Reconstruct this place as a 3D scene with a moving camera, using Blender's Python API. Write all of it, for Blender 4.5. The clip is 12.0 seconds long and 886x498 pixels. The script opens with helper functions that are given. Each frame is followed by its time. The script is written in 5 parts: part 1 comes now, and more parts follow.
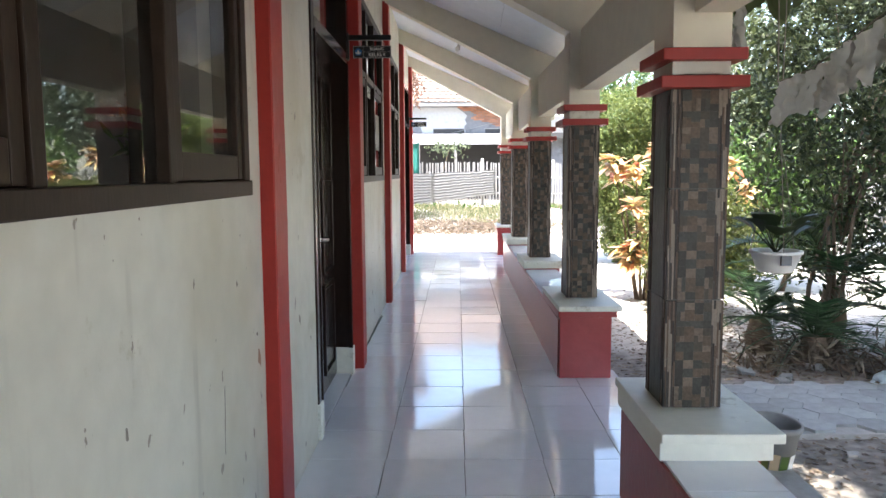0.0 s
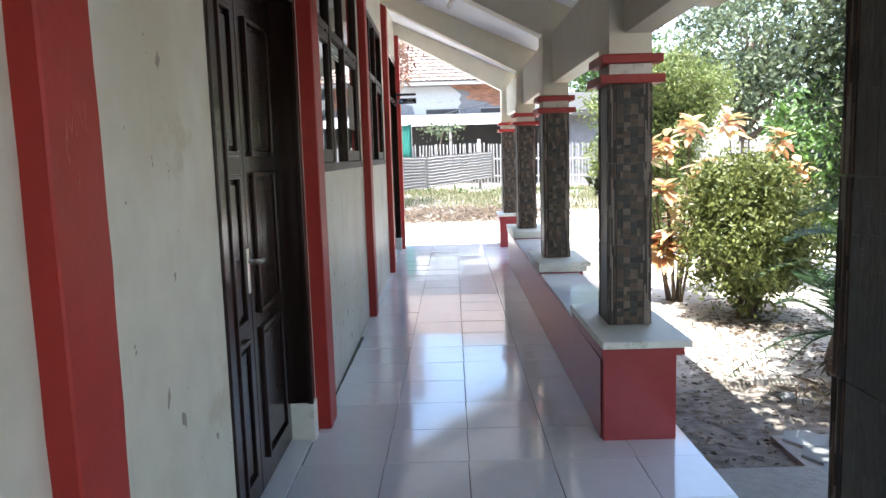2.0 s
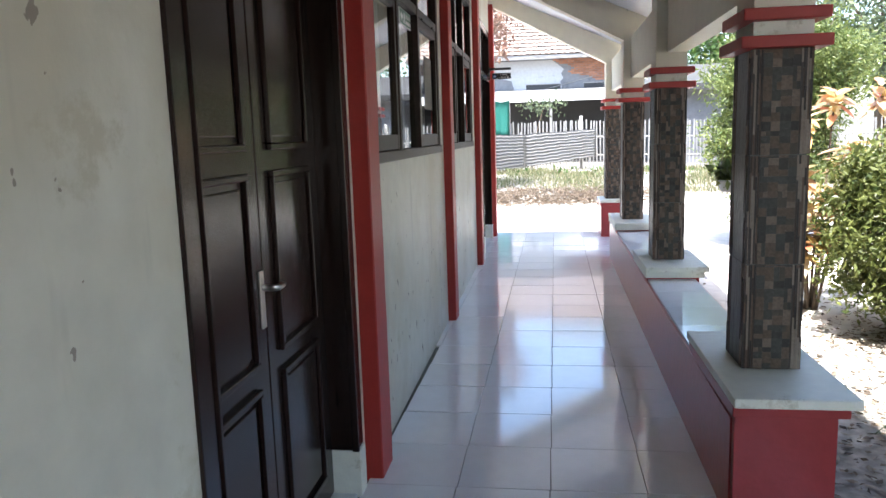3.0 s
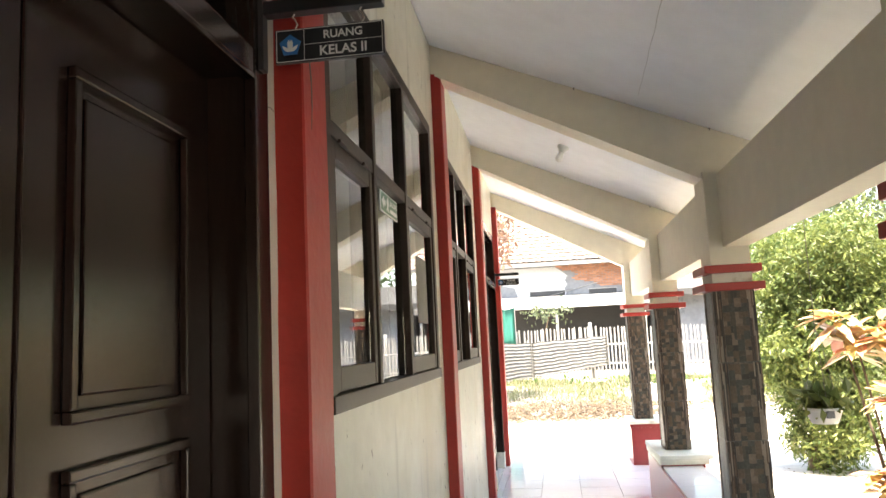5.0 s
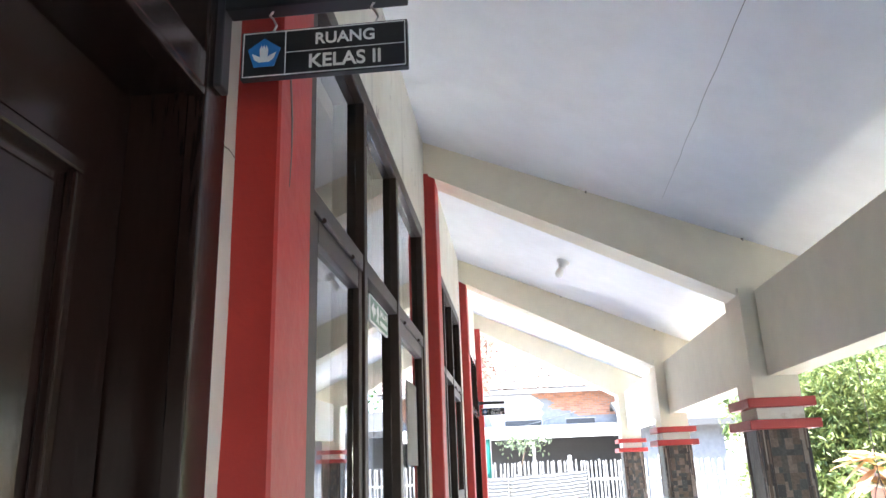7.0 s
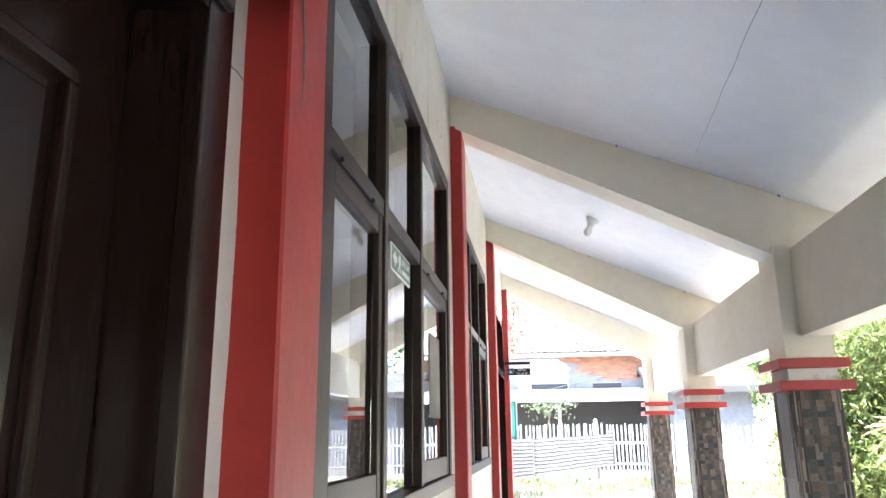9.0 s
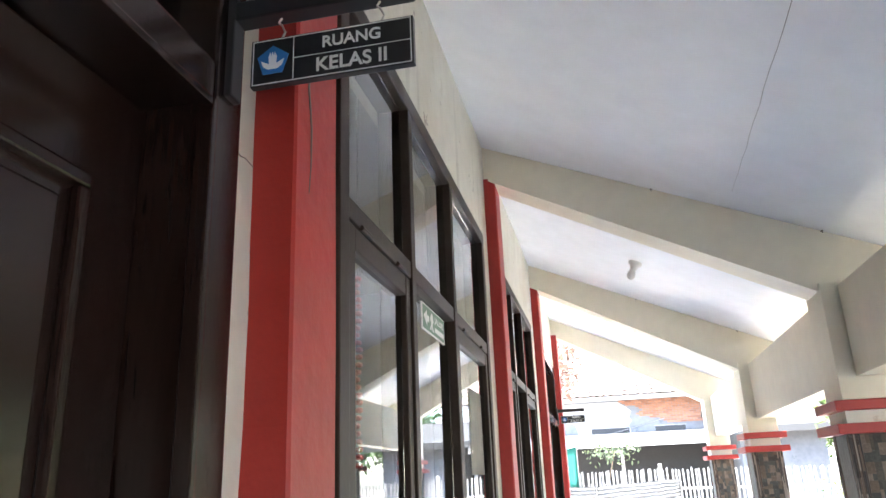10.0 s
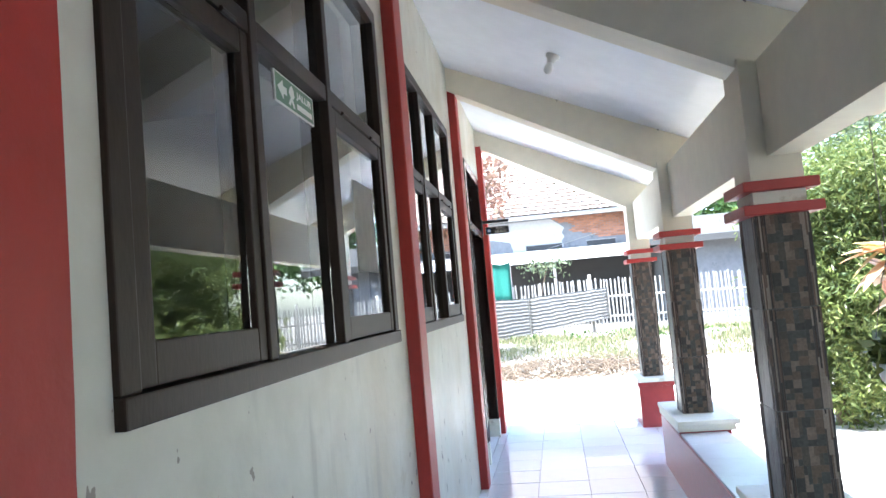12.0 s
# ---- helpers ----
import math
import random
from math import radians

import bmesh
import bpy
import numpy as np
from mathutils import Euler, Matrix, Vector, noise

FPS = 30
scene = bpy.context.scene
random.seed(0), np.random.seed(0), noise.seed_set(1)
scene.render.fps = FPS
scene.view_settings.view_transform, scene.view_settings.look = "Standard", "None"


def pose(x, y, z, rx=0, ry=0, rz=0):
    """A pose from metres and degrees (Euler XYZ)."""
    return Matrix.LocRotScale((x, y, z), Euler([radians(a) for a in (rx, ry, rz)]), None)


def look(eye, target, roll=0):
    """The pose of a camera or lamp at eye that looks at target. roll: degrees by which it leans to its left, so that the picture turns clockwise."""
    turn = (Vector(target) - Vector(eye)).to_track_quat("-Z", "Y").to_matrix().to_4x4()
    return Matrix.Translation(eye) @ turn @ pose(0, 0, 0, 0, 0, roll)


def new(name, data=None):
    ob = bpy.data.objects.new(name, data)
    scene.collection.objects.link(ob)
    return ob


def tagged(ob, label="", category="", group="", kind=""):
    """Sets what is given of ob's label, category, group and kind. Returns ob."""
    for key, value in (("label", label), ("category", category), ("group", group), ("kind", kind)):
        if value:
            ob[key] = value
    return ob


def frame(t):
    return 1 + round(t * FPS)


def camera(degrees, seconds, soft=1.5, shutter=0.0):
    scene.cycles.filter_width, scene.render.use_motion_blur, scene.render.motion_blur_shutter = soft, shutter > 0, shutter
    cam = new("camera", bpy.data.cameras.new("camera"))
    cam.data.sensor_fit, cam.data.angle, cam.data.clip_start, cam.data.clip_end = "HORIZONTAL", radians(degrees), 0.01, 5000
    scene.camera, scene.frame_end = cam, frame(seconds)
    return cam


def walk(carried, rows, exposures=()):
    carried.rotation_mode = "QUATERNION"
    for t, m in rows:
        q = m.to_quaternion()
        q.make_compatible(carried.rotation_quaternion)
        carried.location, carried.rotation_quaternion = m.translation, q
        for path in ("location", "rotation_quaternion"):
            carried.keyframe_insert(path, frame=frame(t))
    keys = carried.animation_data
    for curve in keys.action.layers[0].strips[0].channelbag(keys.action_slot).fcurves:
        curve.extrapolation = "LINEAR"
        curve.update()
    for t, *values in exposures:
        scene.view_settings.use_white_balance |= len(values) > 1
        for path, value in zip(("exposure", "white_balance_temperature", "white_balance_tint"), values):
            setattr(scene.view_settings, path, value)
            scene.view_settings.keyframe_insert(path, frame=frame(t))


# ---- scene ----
cam = camera(62.4, 12.0)
PATH = [
    (0, (0.072, 0.089, 1.356), (0.052, 2.078, 1.149), -0.3),
    (0.5, (0.038, 0.424, 1.365), (0.034, 2.419, 1.221), -0.6),
    (1, (0.05, 0.737, 1.352), (0.13, 2.728, 1.177), -0.8),
    (1.5, (0.093, 1.131, 1.368), (0.142, 3.119, 1.158), -2.5),
    (2, (0.081, 1.518, 1.356), (0.068, 3.501, 1.103), -1.7),
    (2.5, (0.116, 1.894, 1.36), (-0.141, 3.863, 1.122), -3.8),
    (2.7, (0.151, 2.054, 1.397), (-0.147, 4.006, 1.081), -2.2),
    (4.3, (0.102, 3.158, 1.417), (-0.15, 5.141, 1.47), -0.2),
    (4.5, (0.058, 3.263, 1.447), (-0.147, 5.246, 1.606), -0.3),
    (5, (0.009, 3.462, 1.47), (-0.264, 5.427, 1.723), -2.7),
    (5.5, (-0.014, 3.679, 1.533), (-0.408, 5.603, 1.911), -2.8),
    (6, (-0.087, 3.862, 1.494), (-0.455, 5.78, 1.924), -1.4),
    (6.5, (-0.166, 4.012, 1.515), (-0.368, 5.929, 2.046), -2.0),
    (7, (-0.185, 4.045, 1.544), (-0.357, 5.951, 2.125), -2.1),
    (7.5, (-0.213, 4.073, 1.502), (-0.388, 6.007, 1.98), -0.4),
    (9.5, (-0.142, 4.114, 1.521), (-0.455, 6.023, 2.025), -1.7),
    (10, (-0.098, 4.095, 1.538), (-0.484, 5.96, 2.151), -2.4),
    (10.5, (-0.043, 4.102, 1.529), (-0.463, 5.96, 2.139), -2.8),
    (11, (0.007, 4.116, 1.501), (-0.37, 6.02, 1.983), -4.4),
    (11.5, (0.041, 4.234, 1.455), (-0.286, 6.189, 1.726), -5.7),
    (12, (0.04, 4.444, 1.435), (-0.234, 6.42, 1.579), -4.9),
]
EXPOSURES = [(0, 2.97, 6700, 11), (1.0, 2.9, 6700, 11), (2.0, 2.76, 6400, 10), (2.7, 2.66, 6300, 10), (4.3, 3.15, 7300, 9), (5.0, 3.4, 8000, 9), (5.5, 3.88, 6200, 11),
             (6.5, 4.05, 6150, 10), (9.5, 4.0, 6300, 10), (10.5, 4.02, 6400, 9), (11, 3.92, 6400, 8), (11.5, 3.54, 6200, 6), (12, 3.27, 5900, 6)]
walk(cam, [(t, look(eye, target, roll)) for t, eye, target, roll in PATH], EXPOSURES)

# ---- light ----
SUN_DIR = Vector((-0.07, -0.30, 0.95)).normalized()
world = bpy.data.worlds.new("sky")
scene.world = world
world.use_nodes = True
wn = world.node_tree.nodes
sky = wn.new("ShaderNodeTexSky")
sky.sky_type = "NISHITA"
sky.sun_disc = False
sky.sun_elevation = math.asin(SUN_DIR.z)
sky.sun_rotation = math.atan2(SUN_DIR.x, SUN_DIR.y)
sky.air_density, sky.dust_density = 1.0, 2.0
world.node_tree.links.new(sky.outputs[0], wn["Background"].inputs[0])
wn["Background"].inputs[1].default_value = 0.15
sun_data = bpy.data.lights.new("sun", "SUN")
sun_data.energy, sun_data.angle, sun_data.color = 3.3, radians(0.6), (1.0, 0.965, 0.91)
sun_lamp = new("sun", sun_data)
sun_lamp.matrix_world = look((0, 0, 20), Vector((0, 0, 20)) - SUN_DIR)


# ---- materials ----
def material(name, rgb, rough=0.6, metal=0.0, vary=0.12, scale=6.0, bump=0.0, bump_scale=60.0, spec=0.5, stain=None, stain_at=0.62,
             island=0.0, per_object=0.0, ramp=None, translucent=0.0, stretch=None, coat=0.0, pieces=False):
    """A surface: base colour varied at two scales, with fine relief and optional stains or ramped random pieces."""
    m = bpy.data.materials.new(name)
    m.use_nodes = True
    nt = m.node_tree
    n, l = nt.nodes, nt.links
    b = n["Principled BSDF"]
    b.inputs["Roughness"].default_value = rough
    b.inputs["Metallic"].default_value = metal
    b.inputs["Specular IOR Level"].default_value = spec
    b.inputs["Coat Weight"].default_value = coat
    tc = n.new("ShaderNodeTexCoord")
    vec = tc.outputs["Object"]
    if stretch:
        mp = n.new("ShaderNodeMapping")
        mp.inputs["Scale"].default_value = stretch
        l.new(vec, mp.inputs[0])
        vec = mp.outputs[0]
    big, fine = n.new("ShaderNodeTexNoise"), n.new("ShaderNodeTexNoise")
    big.inputs["Scale"].default_value, big.inputs["Detail"].default_value = scale * 0.25, 4
    fine.inputs["Scale"].default_value, fine.inputs["Detail"].default_value = scale * 4, 6
    l.new(vec, big.inputs["Vector"])
    l.new(vec, fine.inputs["Vector"])
    add = n.new("ShaderNodeMath")
    add.operation = "ADD"
    l.new(big.outputs["Fac"], add.inputs[0])
    l.new(fine.outputs["Fac"], add.inputs[1])
    mr = n.new("ShaderNodeMapRange")
    mr.inputs["From Min"].default_value, mr.inputs["From Max"].default_value = 0.6, 1.4
    mr.inputs["To Min"].default_value, mr.inputs["To Max"].default_value = 1 - vary, 1 + vary
    l.new(add.outputs[0], mr.inputs["Value"])
    value = mr.outputs[0]
    hsv = n.new("ShaderNodeHueSaturation")
    hsv.inputs["Color"].default_value = (*rgb, 1)
    source = None
    if island:
        source, amount = n.new("ShaderNodeNewGeometry").outputs["Random Per Island"], island
    elif per_object:
        source, amount = n.new("ShaderNodeObjectInfo").outputs["Random"], per_object
    if source is not None:
        r2 = n.new("ShaderNodeMapRange")
        r2.inputs["To Min"].default_value, r2.inputs["To Max"].default_value = 1 - amount, 1 + amount
        l.new(source, r2.inputs["Value"])
        mul = n.new("ShaderNodeMath")
        mul.operation = "MULTIPLY"
        l.new(value, mul.inputs[0])
        l.new(r2.outputs[0], mul.inputs[1])
        value = mul.outputs[0]
        if ramp:
            cr = n.new("ShaderNodeValToRGB")
            els = cr.color_ramp.elements
            cr.color_ramp.interpolation = "CONSTANT" if pieces else "LINEAR"
            while len(els) < len(ramp):
                els.new(0.5)
            for i, (e, c) in enumerate(zip(els, ramp)):
                e.position = i / len(ramp) if pieces else i / (len(ramp) - 1)
                e.color = (*c, 1)
            l.new(source, cr.inputs[0])
            l.new(cr.outputs[0], hsv.inputs["Color"])
    l.new(value, hsv.inputs["Value"])
    colour = hsv.outputs[0]
    if stain:
        sn = n.new("ShaderNodeTexNoise")
        sn.inputs["Scale"].default_value, sn.inputs["Detail"].default_value, sn.inputs["Roughness"].default_value = 2.2, 8, 0.72
        l.new(tc.outputs["Object"], sn.inputs["Vector"])
        sr = n.new("ShaderNodeMapRange")
        sr.inputs["From Min"].default_value, sr.inputs["From Max"].default_value = stain_at, stain_at + 0.06
        l.new(sn.outputs["Fac"], sr.inputs["Value"])
        mix = n.new("ShaderNodeMix")
        mix.data_type = "RGBA"
        l.new(sr.outputs[0], mix.inputs["Factor"])
        l.new(colour, mix.inputs["A"])
        mix.inputs["B"].default_value = (*stain, 1)
        colour = mix.outputs["Result"]
    l.new(colour, b.inputs["Base Color"])
    if bump:
        bn = n.new("ShaderNodeTexNoise")
        bn.inputs["Scale"].default_value, bn.inputs["Detail"].default_value = bump_scale, 5
        l.new(vec, bn.inputs["Vector"])
        bp = n.new("ShaderNodeBump")
        bp.inputs["Strength"].default_value, bp.inputs["Distance"].default_value = bump, 0.01
        l.new(bn.outputs["Fac"], bp.inputs["Height"])
        l.new(bp.outputs[0], b.inputs["Normal"])
    if translucent:
        tl = n.new("ShaderNodeBsdfTranslucent")
        l.new(colour, tl.inputs["Color"])
        ms = n.new("ShaderNodeMixShader")
        ms.inputs[0].default_value = translucent
        l.new(b.outputs[0], ms.inputs[1])
        l.new(tl.outputs[0], ms.inputs[2])
        l.new(ms.outputs[0], n["Material Output"].inputs["Surface"])
    return m


def glass_material():
    m = bpy.data.materials.new("window_glass")
    m.use_nodes = True
    b = m.node_tree.nodes["Principled BSDF"]
    b.inputs["Base Color"].default_value = (0.9, 0.94, 0.93, 1)
    b.inputs["Roughness"].default_value = 0.0
    b.inputs["IOR"].default_value = 1.48
    b.inputs["Transmission Weight"].default_value = 1.0
    return m


CREAM = material("cream_wall_paint", (0.64, 0.62, 0.54), 0.55, vary=0.06, scale=3, bump=0.15, bump_scale=25, stain=(0.50, 0.44, 0.33), stain_at=0.68)
CREAM_LOW = material("scuffed_cream_paint", (0.61, 0.595, 0.515), 0.5, vary=0.1, scale=3, bump=0.2, bump_scale=18, stain=(0.51, 0.485, 0.39), stain_at=0.62)


def add_scuffs(m):
    """Broad yellowish smudges, long faint runs and small dark chips over a paint."""
    n, l = m.node_tree.nodes, m.node_tree.links
    b = n["Principled BSDF"]
    colour = b.inputs["Base Color"].links[0].from_socket
    tc = n.new("ShaderNodeTexCoord")
    for scale, stretch, low, high, tint, most in ((1.3, (1, 1, 0.8), 0.46, 0.66, (0.47, 0.41, 0.28), 0.5), (8.0, (1, 1, 0.12), 0.60, 0.74, (0.36, 0.34, 0.29), 0.6),
                                                  (17.0, (1, 1, 0.75), 0.70, 0.715, (0.20, 0.16, 0.13), 0.8), (5.0, (1, 1, 0.6), 0.715, 0.735, (0.27, 0.22, 0.17), 0.7)):
        mp = n.new("ShaderNodeMapping")
        mp.inputs["Scale"].default_value = stretch
        mp.inputs["Location"].default_value = (scale, 2 * scale, 0.7 * scale)
        l.new(tc.outputs["Object"], mp.inputs[0])
        t = n.new("ShaderNodeTexNoise")
        t.inputs["Scale"].default_value, t.inputs["Detail"].default_value, t.inputs["Roughness"].default_value = scale, 3, 0.6
        l.new(mp.outputs[0], t.inputs["Vector"])
        mr = n.new("ShaderNodeMapRange")
        mr.inputs["From Min"].default_value, mr.inputs["From Max"].default_value = low, high
        mr.inputs["To Max"].default_value = most
        l.new(t.outputs["Fac"], mr.inputs["Value"])
        mix = n.new("ShaderNodeMix")
        mix.data_type = "RGBA"
        l.new(mr.outputs[0], mix.inputs["Factor"])
        l.new(colour, mix.inputs["A"])
        mix.inputs["B"].default_value = (*tint, 1)
        colour = mix.outputs["Result"]
    l.new(colour, b.inputs["Base Color"])


add_scuffs(CREAM_LOW)
BEAM = material("beam_paint", (0.80, 0.75, 0.61), 0.6, vary=0.06, scale=3, bump=0.12, bump_scale=20)
CEIL = material("white_ceiling_board", (0.87, 0.89, 0.92), 0.6, vary=0.05, scale=2, bump=0.05)
RED = material("red_gloss_paint", (0.34, 0.021, 0.015), 0.5, vary=0.12, scale=4, bump=0.15, bump_scale=30)
RED_WORN = material("worn_red_paint", (0.30, 0.030, 0.032), 0.32, vary=0.15, scale=4, bump=0.15, bump_scale=30, stain=(0.30, 0.14, 0.11), stain_at=0.66)
WOOD = material("dark_varnished_wood", (0.018, 0.0095, 0.0075), 0.2, vary=0.18, scale=5, bump=0.03, bump_scale=40, stretch=(6, 6, 0.7), spec=0.36)
FRAME = material("brown_window_frame", (0.029, 0.018, 0.012), 0.45, vary=0.35, scale=5, spec=0.25, bump=0.05, bump_scale=40, stretch=(3, 3, 1))
BLACK = material("black_metal", (0.012, 0.012, 0.014), 0.35, vary=0.1)
STEEL = material("worn_steel", (0.6, 0.58, 0.55), 0.3, metal=1.0, vary=0.1)
GLASS = glass_material()
TILE = material("white_glazed_floor_tile", (0.80, 0.81, 0.84), 0.08, vary=0.05, scale=3, per_object=0.04, spec=0.85, bump=0.02, bump_scale=8)
GROUT = material("grey_grout", (0.10, 0.095, 0.09), 0.8, vary=0.2)
CONCRETE = material("old_concrete", (0.36, 0.35, 0.33), 0.85, vary=0.2, scale=5, bump=0.4)
WHITE_STONE = material("white_painted_plaster", (0.74, 0.73, 0.64), 0.5, vary=0.08, scale=5, bump=0.15, stain=(0.46, 0.42, 0.32), stain_at=0.57)
MOSAIC = material("brown_mosaic_glaze", (0.2, 0.16, 0.12), 0.5, vary=0.45, scale=24, island=0.25, pieces=True, spec=0.3,
                  ramp=[(0.044, 0.040, 0.033), (0.105, 0.074, 0.050), (0.068, 0.055, 0.042), (0.150, 0.112, 0.082), (0.050, 0.048, 0.042), (0.092, 0.066, 0.046), (0.118, 0.088, 0.064), (0.036, 0.034, 0.029)], bump=0.3, bump_scale=90)
STRIPS = material("striped_stone_glaze", (0.3, 0.25, 0.2), 0.5, vary=0.25, scale=30, island=0.3, pieces=True, spec=0.3,
                  ramp=[(0.06, 0.038, 0.027), (0.26, 0.21, 0.165), (0.028, 0.022, 0.019), (0.10, 0.065, 0.045), (0.04, 0.032, 0.028)], bump=0.15)
SLATE = material("dark_slate_glaze", (0.085, 0.088, 0.078), 0.4, vary=0.4, scale=14, bump=0.25, stretch=(1, 1, 0.4), island=0.14, spec=0.3)
SAND = material("sunlit_sandy_ground", (0.58, 0.55, 0.50), 0.95, vary=0.22, scale=2.0, bump=0.5, bump_scale=30, stain=(0.40, 0.36, 0.31), stain_at=0.60)


def add_soil(m):
    """Darker leaf-mould soil where trees and the bank stand, with a ragged edge."""
    n, l = m.node_tree.nodes, m.node_tree.links
    b = n["Principled BSDF"]
    colour = b.inputs["Base Color"].links[0].from_socket
    tc, sp, nz = n.new("ShaderNodeTexCoord"), n.new("ShaderNodeSeparateXYZ"), n.new("ShaderNodeTexNoise")
    nz.inputs["Scale"].default_value, nz.inputs["Detail"].default_value = 1.3, 8
    l.new(tc.outputs["Object"], sp.inputs[0])
    l.new(tc.outputs["Object"], nz.inputs["Vector"])
    wob = n.new("ShaderNodeMath")
    wob.operation = "MULTIPLY_ADD"
    wob.inputs[1].default_value = 2.4
    l.new(nz.outputs["Fac"], wob.inputs[0])
    l.new(sp.outputs["Y"], wob.inputs[2])
    fac = None
    for low, high, a, c in ((7.3, 8.0, 0.92, 0.0), (19.6, 20.8, 0.0, 0.95)):
        mr = n.new("ShaderNodeMapRange")
        mr.inputs["From Min"].default_value, mr.inputs["From Max"].default_value = low, high
        mr.inputs["To Min"].default_value, mr.inputs["To Max"].default_value = a, c
        l.new(wob.outputs[0], mr.inputs["Value"])
        if fac is None:
            fac = mr.outputs[0]
        else:
            mx = n.new("ShaderNodeMath")
            mx.operation = "MAXIMUM"
            l.new(fac, mx.inputs[0])
            l.new(mr.outputs[0], mx.inputs[1])
            fac = mx.outputs[0]
    mix = n.new("ShaderNodeMix")
    mix.data_type = "RGBA"
    l.new(fac, mix.inputs["Factor"])
    l.new(colour, mix.inputs["A"])
    fine = n.new("ShaderNodeTexNoise")
    fine.inputs["Scale"].default_value, fine.inputs["Detail"].default_value = 14, 8
    l.new(tc.outputs["Object"], fine.inputs["Vector"])
    cr = n.new("ShaderNodeValToRGB")
    cr.color_ramp.elements[0].position, cr.color_ramp.elements[1].position = 0.35, 0.7
    cr.color_ramp.elements[0].color, cr.color_ramp.elements[1].color = (0.11, 0.095, 0.08, 1), (0.29, 0.26, 0.225, 1)
    l.new(fine.outputs["Fac"], cr.inputs[0])
    l.new(cr.outputs[0], mix.inputs["B"])
    l.new(mix.outputs["Result"], b.inputs["Base Color"])


add_soil(SAND)
PAVER = material("grey_paver", (0.30, 0.32, 0.32), 0.85, vary=0.2, scale=6, per_object=0.15, bump=0.35)
DEAD = material("dead_leaves", (0.2, 0.12, 0.06), 0.85, vary=0.2, island=0.4, ramp=[(0.07, 0.055, 0.043), (0.17, 0.12, 0.08), (0.23, 0.19, 0.14), (0.11, 0.085, 0.065)])
STRAW = material("weathered_litter", (0.2, 0.17, 0.14), 0.9, vary=0.2, island=0.35, ramp=[(0.09, 0.078, 0.066), (0.19, 0.16, 0.13), (0.28, 0.25, 0.21), (0.14, 0.125, 0.105)])
BARK = material("rough_bark", (0.13, 0.095, 0.065), 0.9, vary=0.3, scale=14, bump=0.6, stretch=(3, 3, 0.8))


def leaf_material(name, ramp, rough=0.4, translucent=0.3):
    return material(name, ramp[0], rough, vary=0.15, scale=4, island=0.25, ramp=ramp, translucent=translucent)


LEAF_DARK = leaf_material("dark_glossy_leaves", [(0.024, 0.038, 0.016), (0.045, 0.066, 0.025), (0.085, 0.105, 0.04)], 0.5)
LEAF_YELLOW = leaf_material("yellow_green_leaves", [(0.10, 0.125, 0.03), (0.21, 0.235, 0.07), (0.045, 0.07, 0.02)], 0.4, 0.4)
LEAF_FRESH = leaf_material("sunlit_narrow_leaves", [(0.105, 0.155, 0.04), (0.22, 0.255, 0.075), (0.045, 0.08, 0.025)], 0.45, 0.4)
LEAF_MID = leaf_material("fresh_green_leaves", [(0.05, 0.11, 0.025), (0.11, 0.19, 0.04), (0.035, 0.08, 0.02)], 0.4)
LEAF_CROTON = leaf_material("orange_croton_leaves", [(0.60, 0.34, 0.20), (0.66, 0.50, 0.32), (0.55, 0.45, 0.16), (0.42, 0.13, 0.09)], 0.4)
LEAF_PALM = leaf_material("palm_leaflets", [(0.03, 0.065, 0.03), (0.06, 0.11, 0.05)], 0.35)
LEAF_RED = leaf_material("reddish_leaves", [(0.25, 0.125, 0.095), (0.30, 0.20, 0.14), (0.17, 0.085, 0.065)], 0.5)
# pale greyish greens: the haze over far foliage is put into the colour
LEAF_FAR = leaf_material("hazy_distant_leaves", [(0.09, 0.125, 0.07), (0.14, 0.17, 0.09), (0.07, 0.10, 0.06)], 0.6)
GRASS = leaf_material("grass_blades", [(0.10, 0.135, 0.05), (0.17, 0.18, 0.08), (0.26, 0.22, 0.14)], 0.6)
ROOF_TILE = material("weathered_clay_tile", (0.30, 0.235, 0.20), 0.85, vary=0.25, scale=5, bump=0.3, per_object=0.15)
HOUSE_WALL = material("grey_cement_render", (0.175, 0.18, 0.19), 0.9, vary=0.2, scale=2, bump=0.2, stain=(0.125, 0.13, 0.135), stain_at=0.58)
LIMEWASH = material("old_limewash", (0.42, 0.43, 0.44), 0.9, vary=0.12, scale=2.5, bump=0.15, stain=(0.30, 0.31, 0.32), stain_at=0.62)
BRICK = material("old_red_brick", (0.33, 0.16, 0.10), 0.9, vary=0.2, scale=12, per_object=0.25, bump=0.3)
ZINC = material("corrugated_zinc", (0.27, 0.265, 0.255), 0.75, metal=0.0, vary=0.12, scale=2, stain=(0.36, 0.30, 0.25), stain_at=0.64)
BAMBOO = material("whitewashed_bamboo", (0.27, 0.262, 0.25), 0.8, vary=0.12, scale=5, per_object=0.12)
TARP = material("green_tarpaulin", (0.04, 0.24, 0.19), 0.6, vary=0.12, bump=0.2)
# shade painted as colour for bucket, slots and porch; also the dark shed roof
DARK = material("dark_shade_and_roof", (0.05, 0.05, 0.05), 0.9, vary=0.1)
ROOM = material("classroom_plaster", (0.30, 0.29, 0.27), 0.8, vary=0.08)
CLOTH = material("white_cloth", (0.68, 0.66, 0.61), 0.85, vary=0.12, scale=5, translucent=0.5, bump=0.2)
PLASTIC = material("white_plastic", (0.72, 0.72, 0.70), 0.35, vary=0.05)
TERRACOTTA = material("grey_pot", (0.22, 0.22, 0.22), 0.8, vary=0.15)
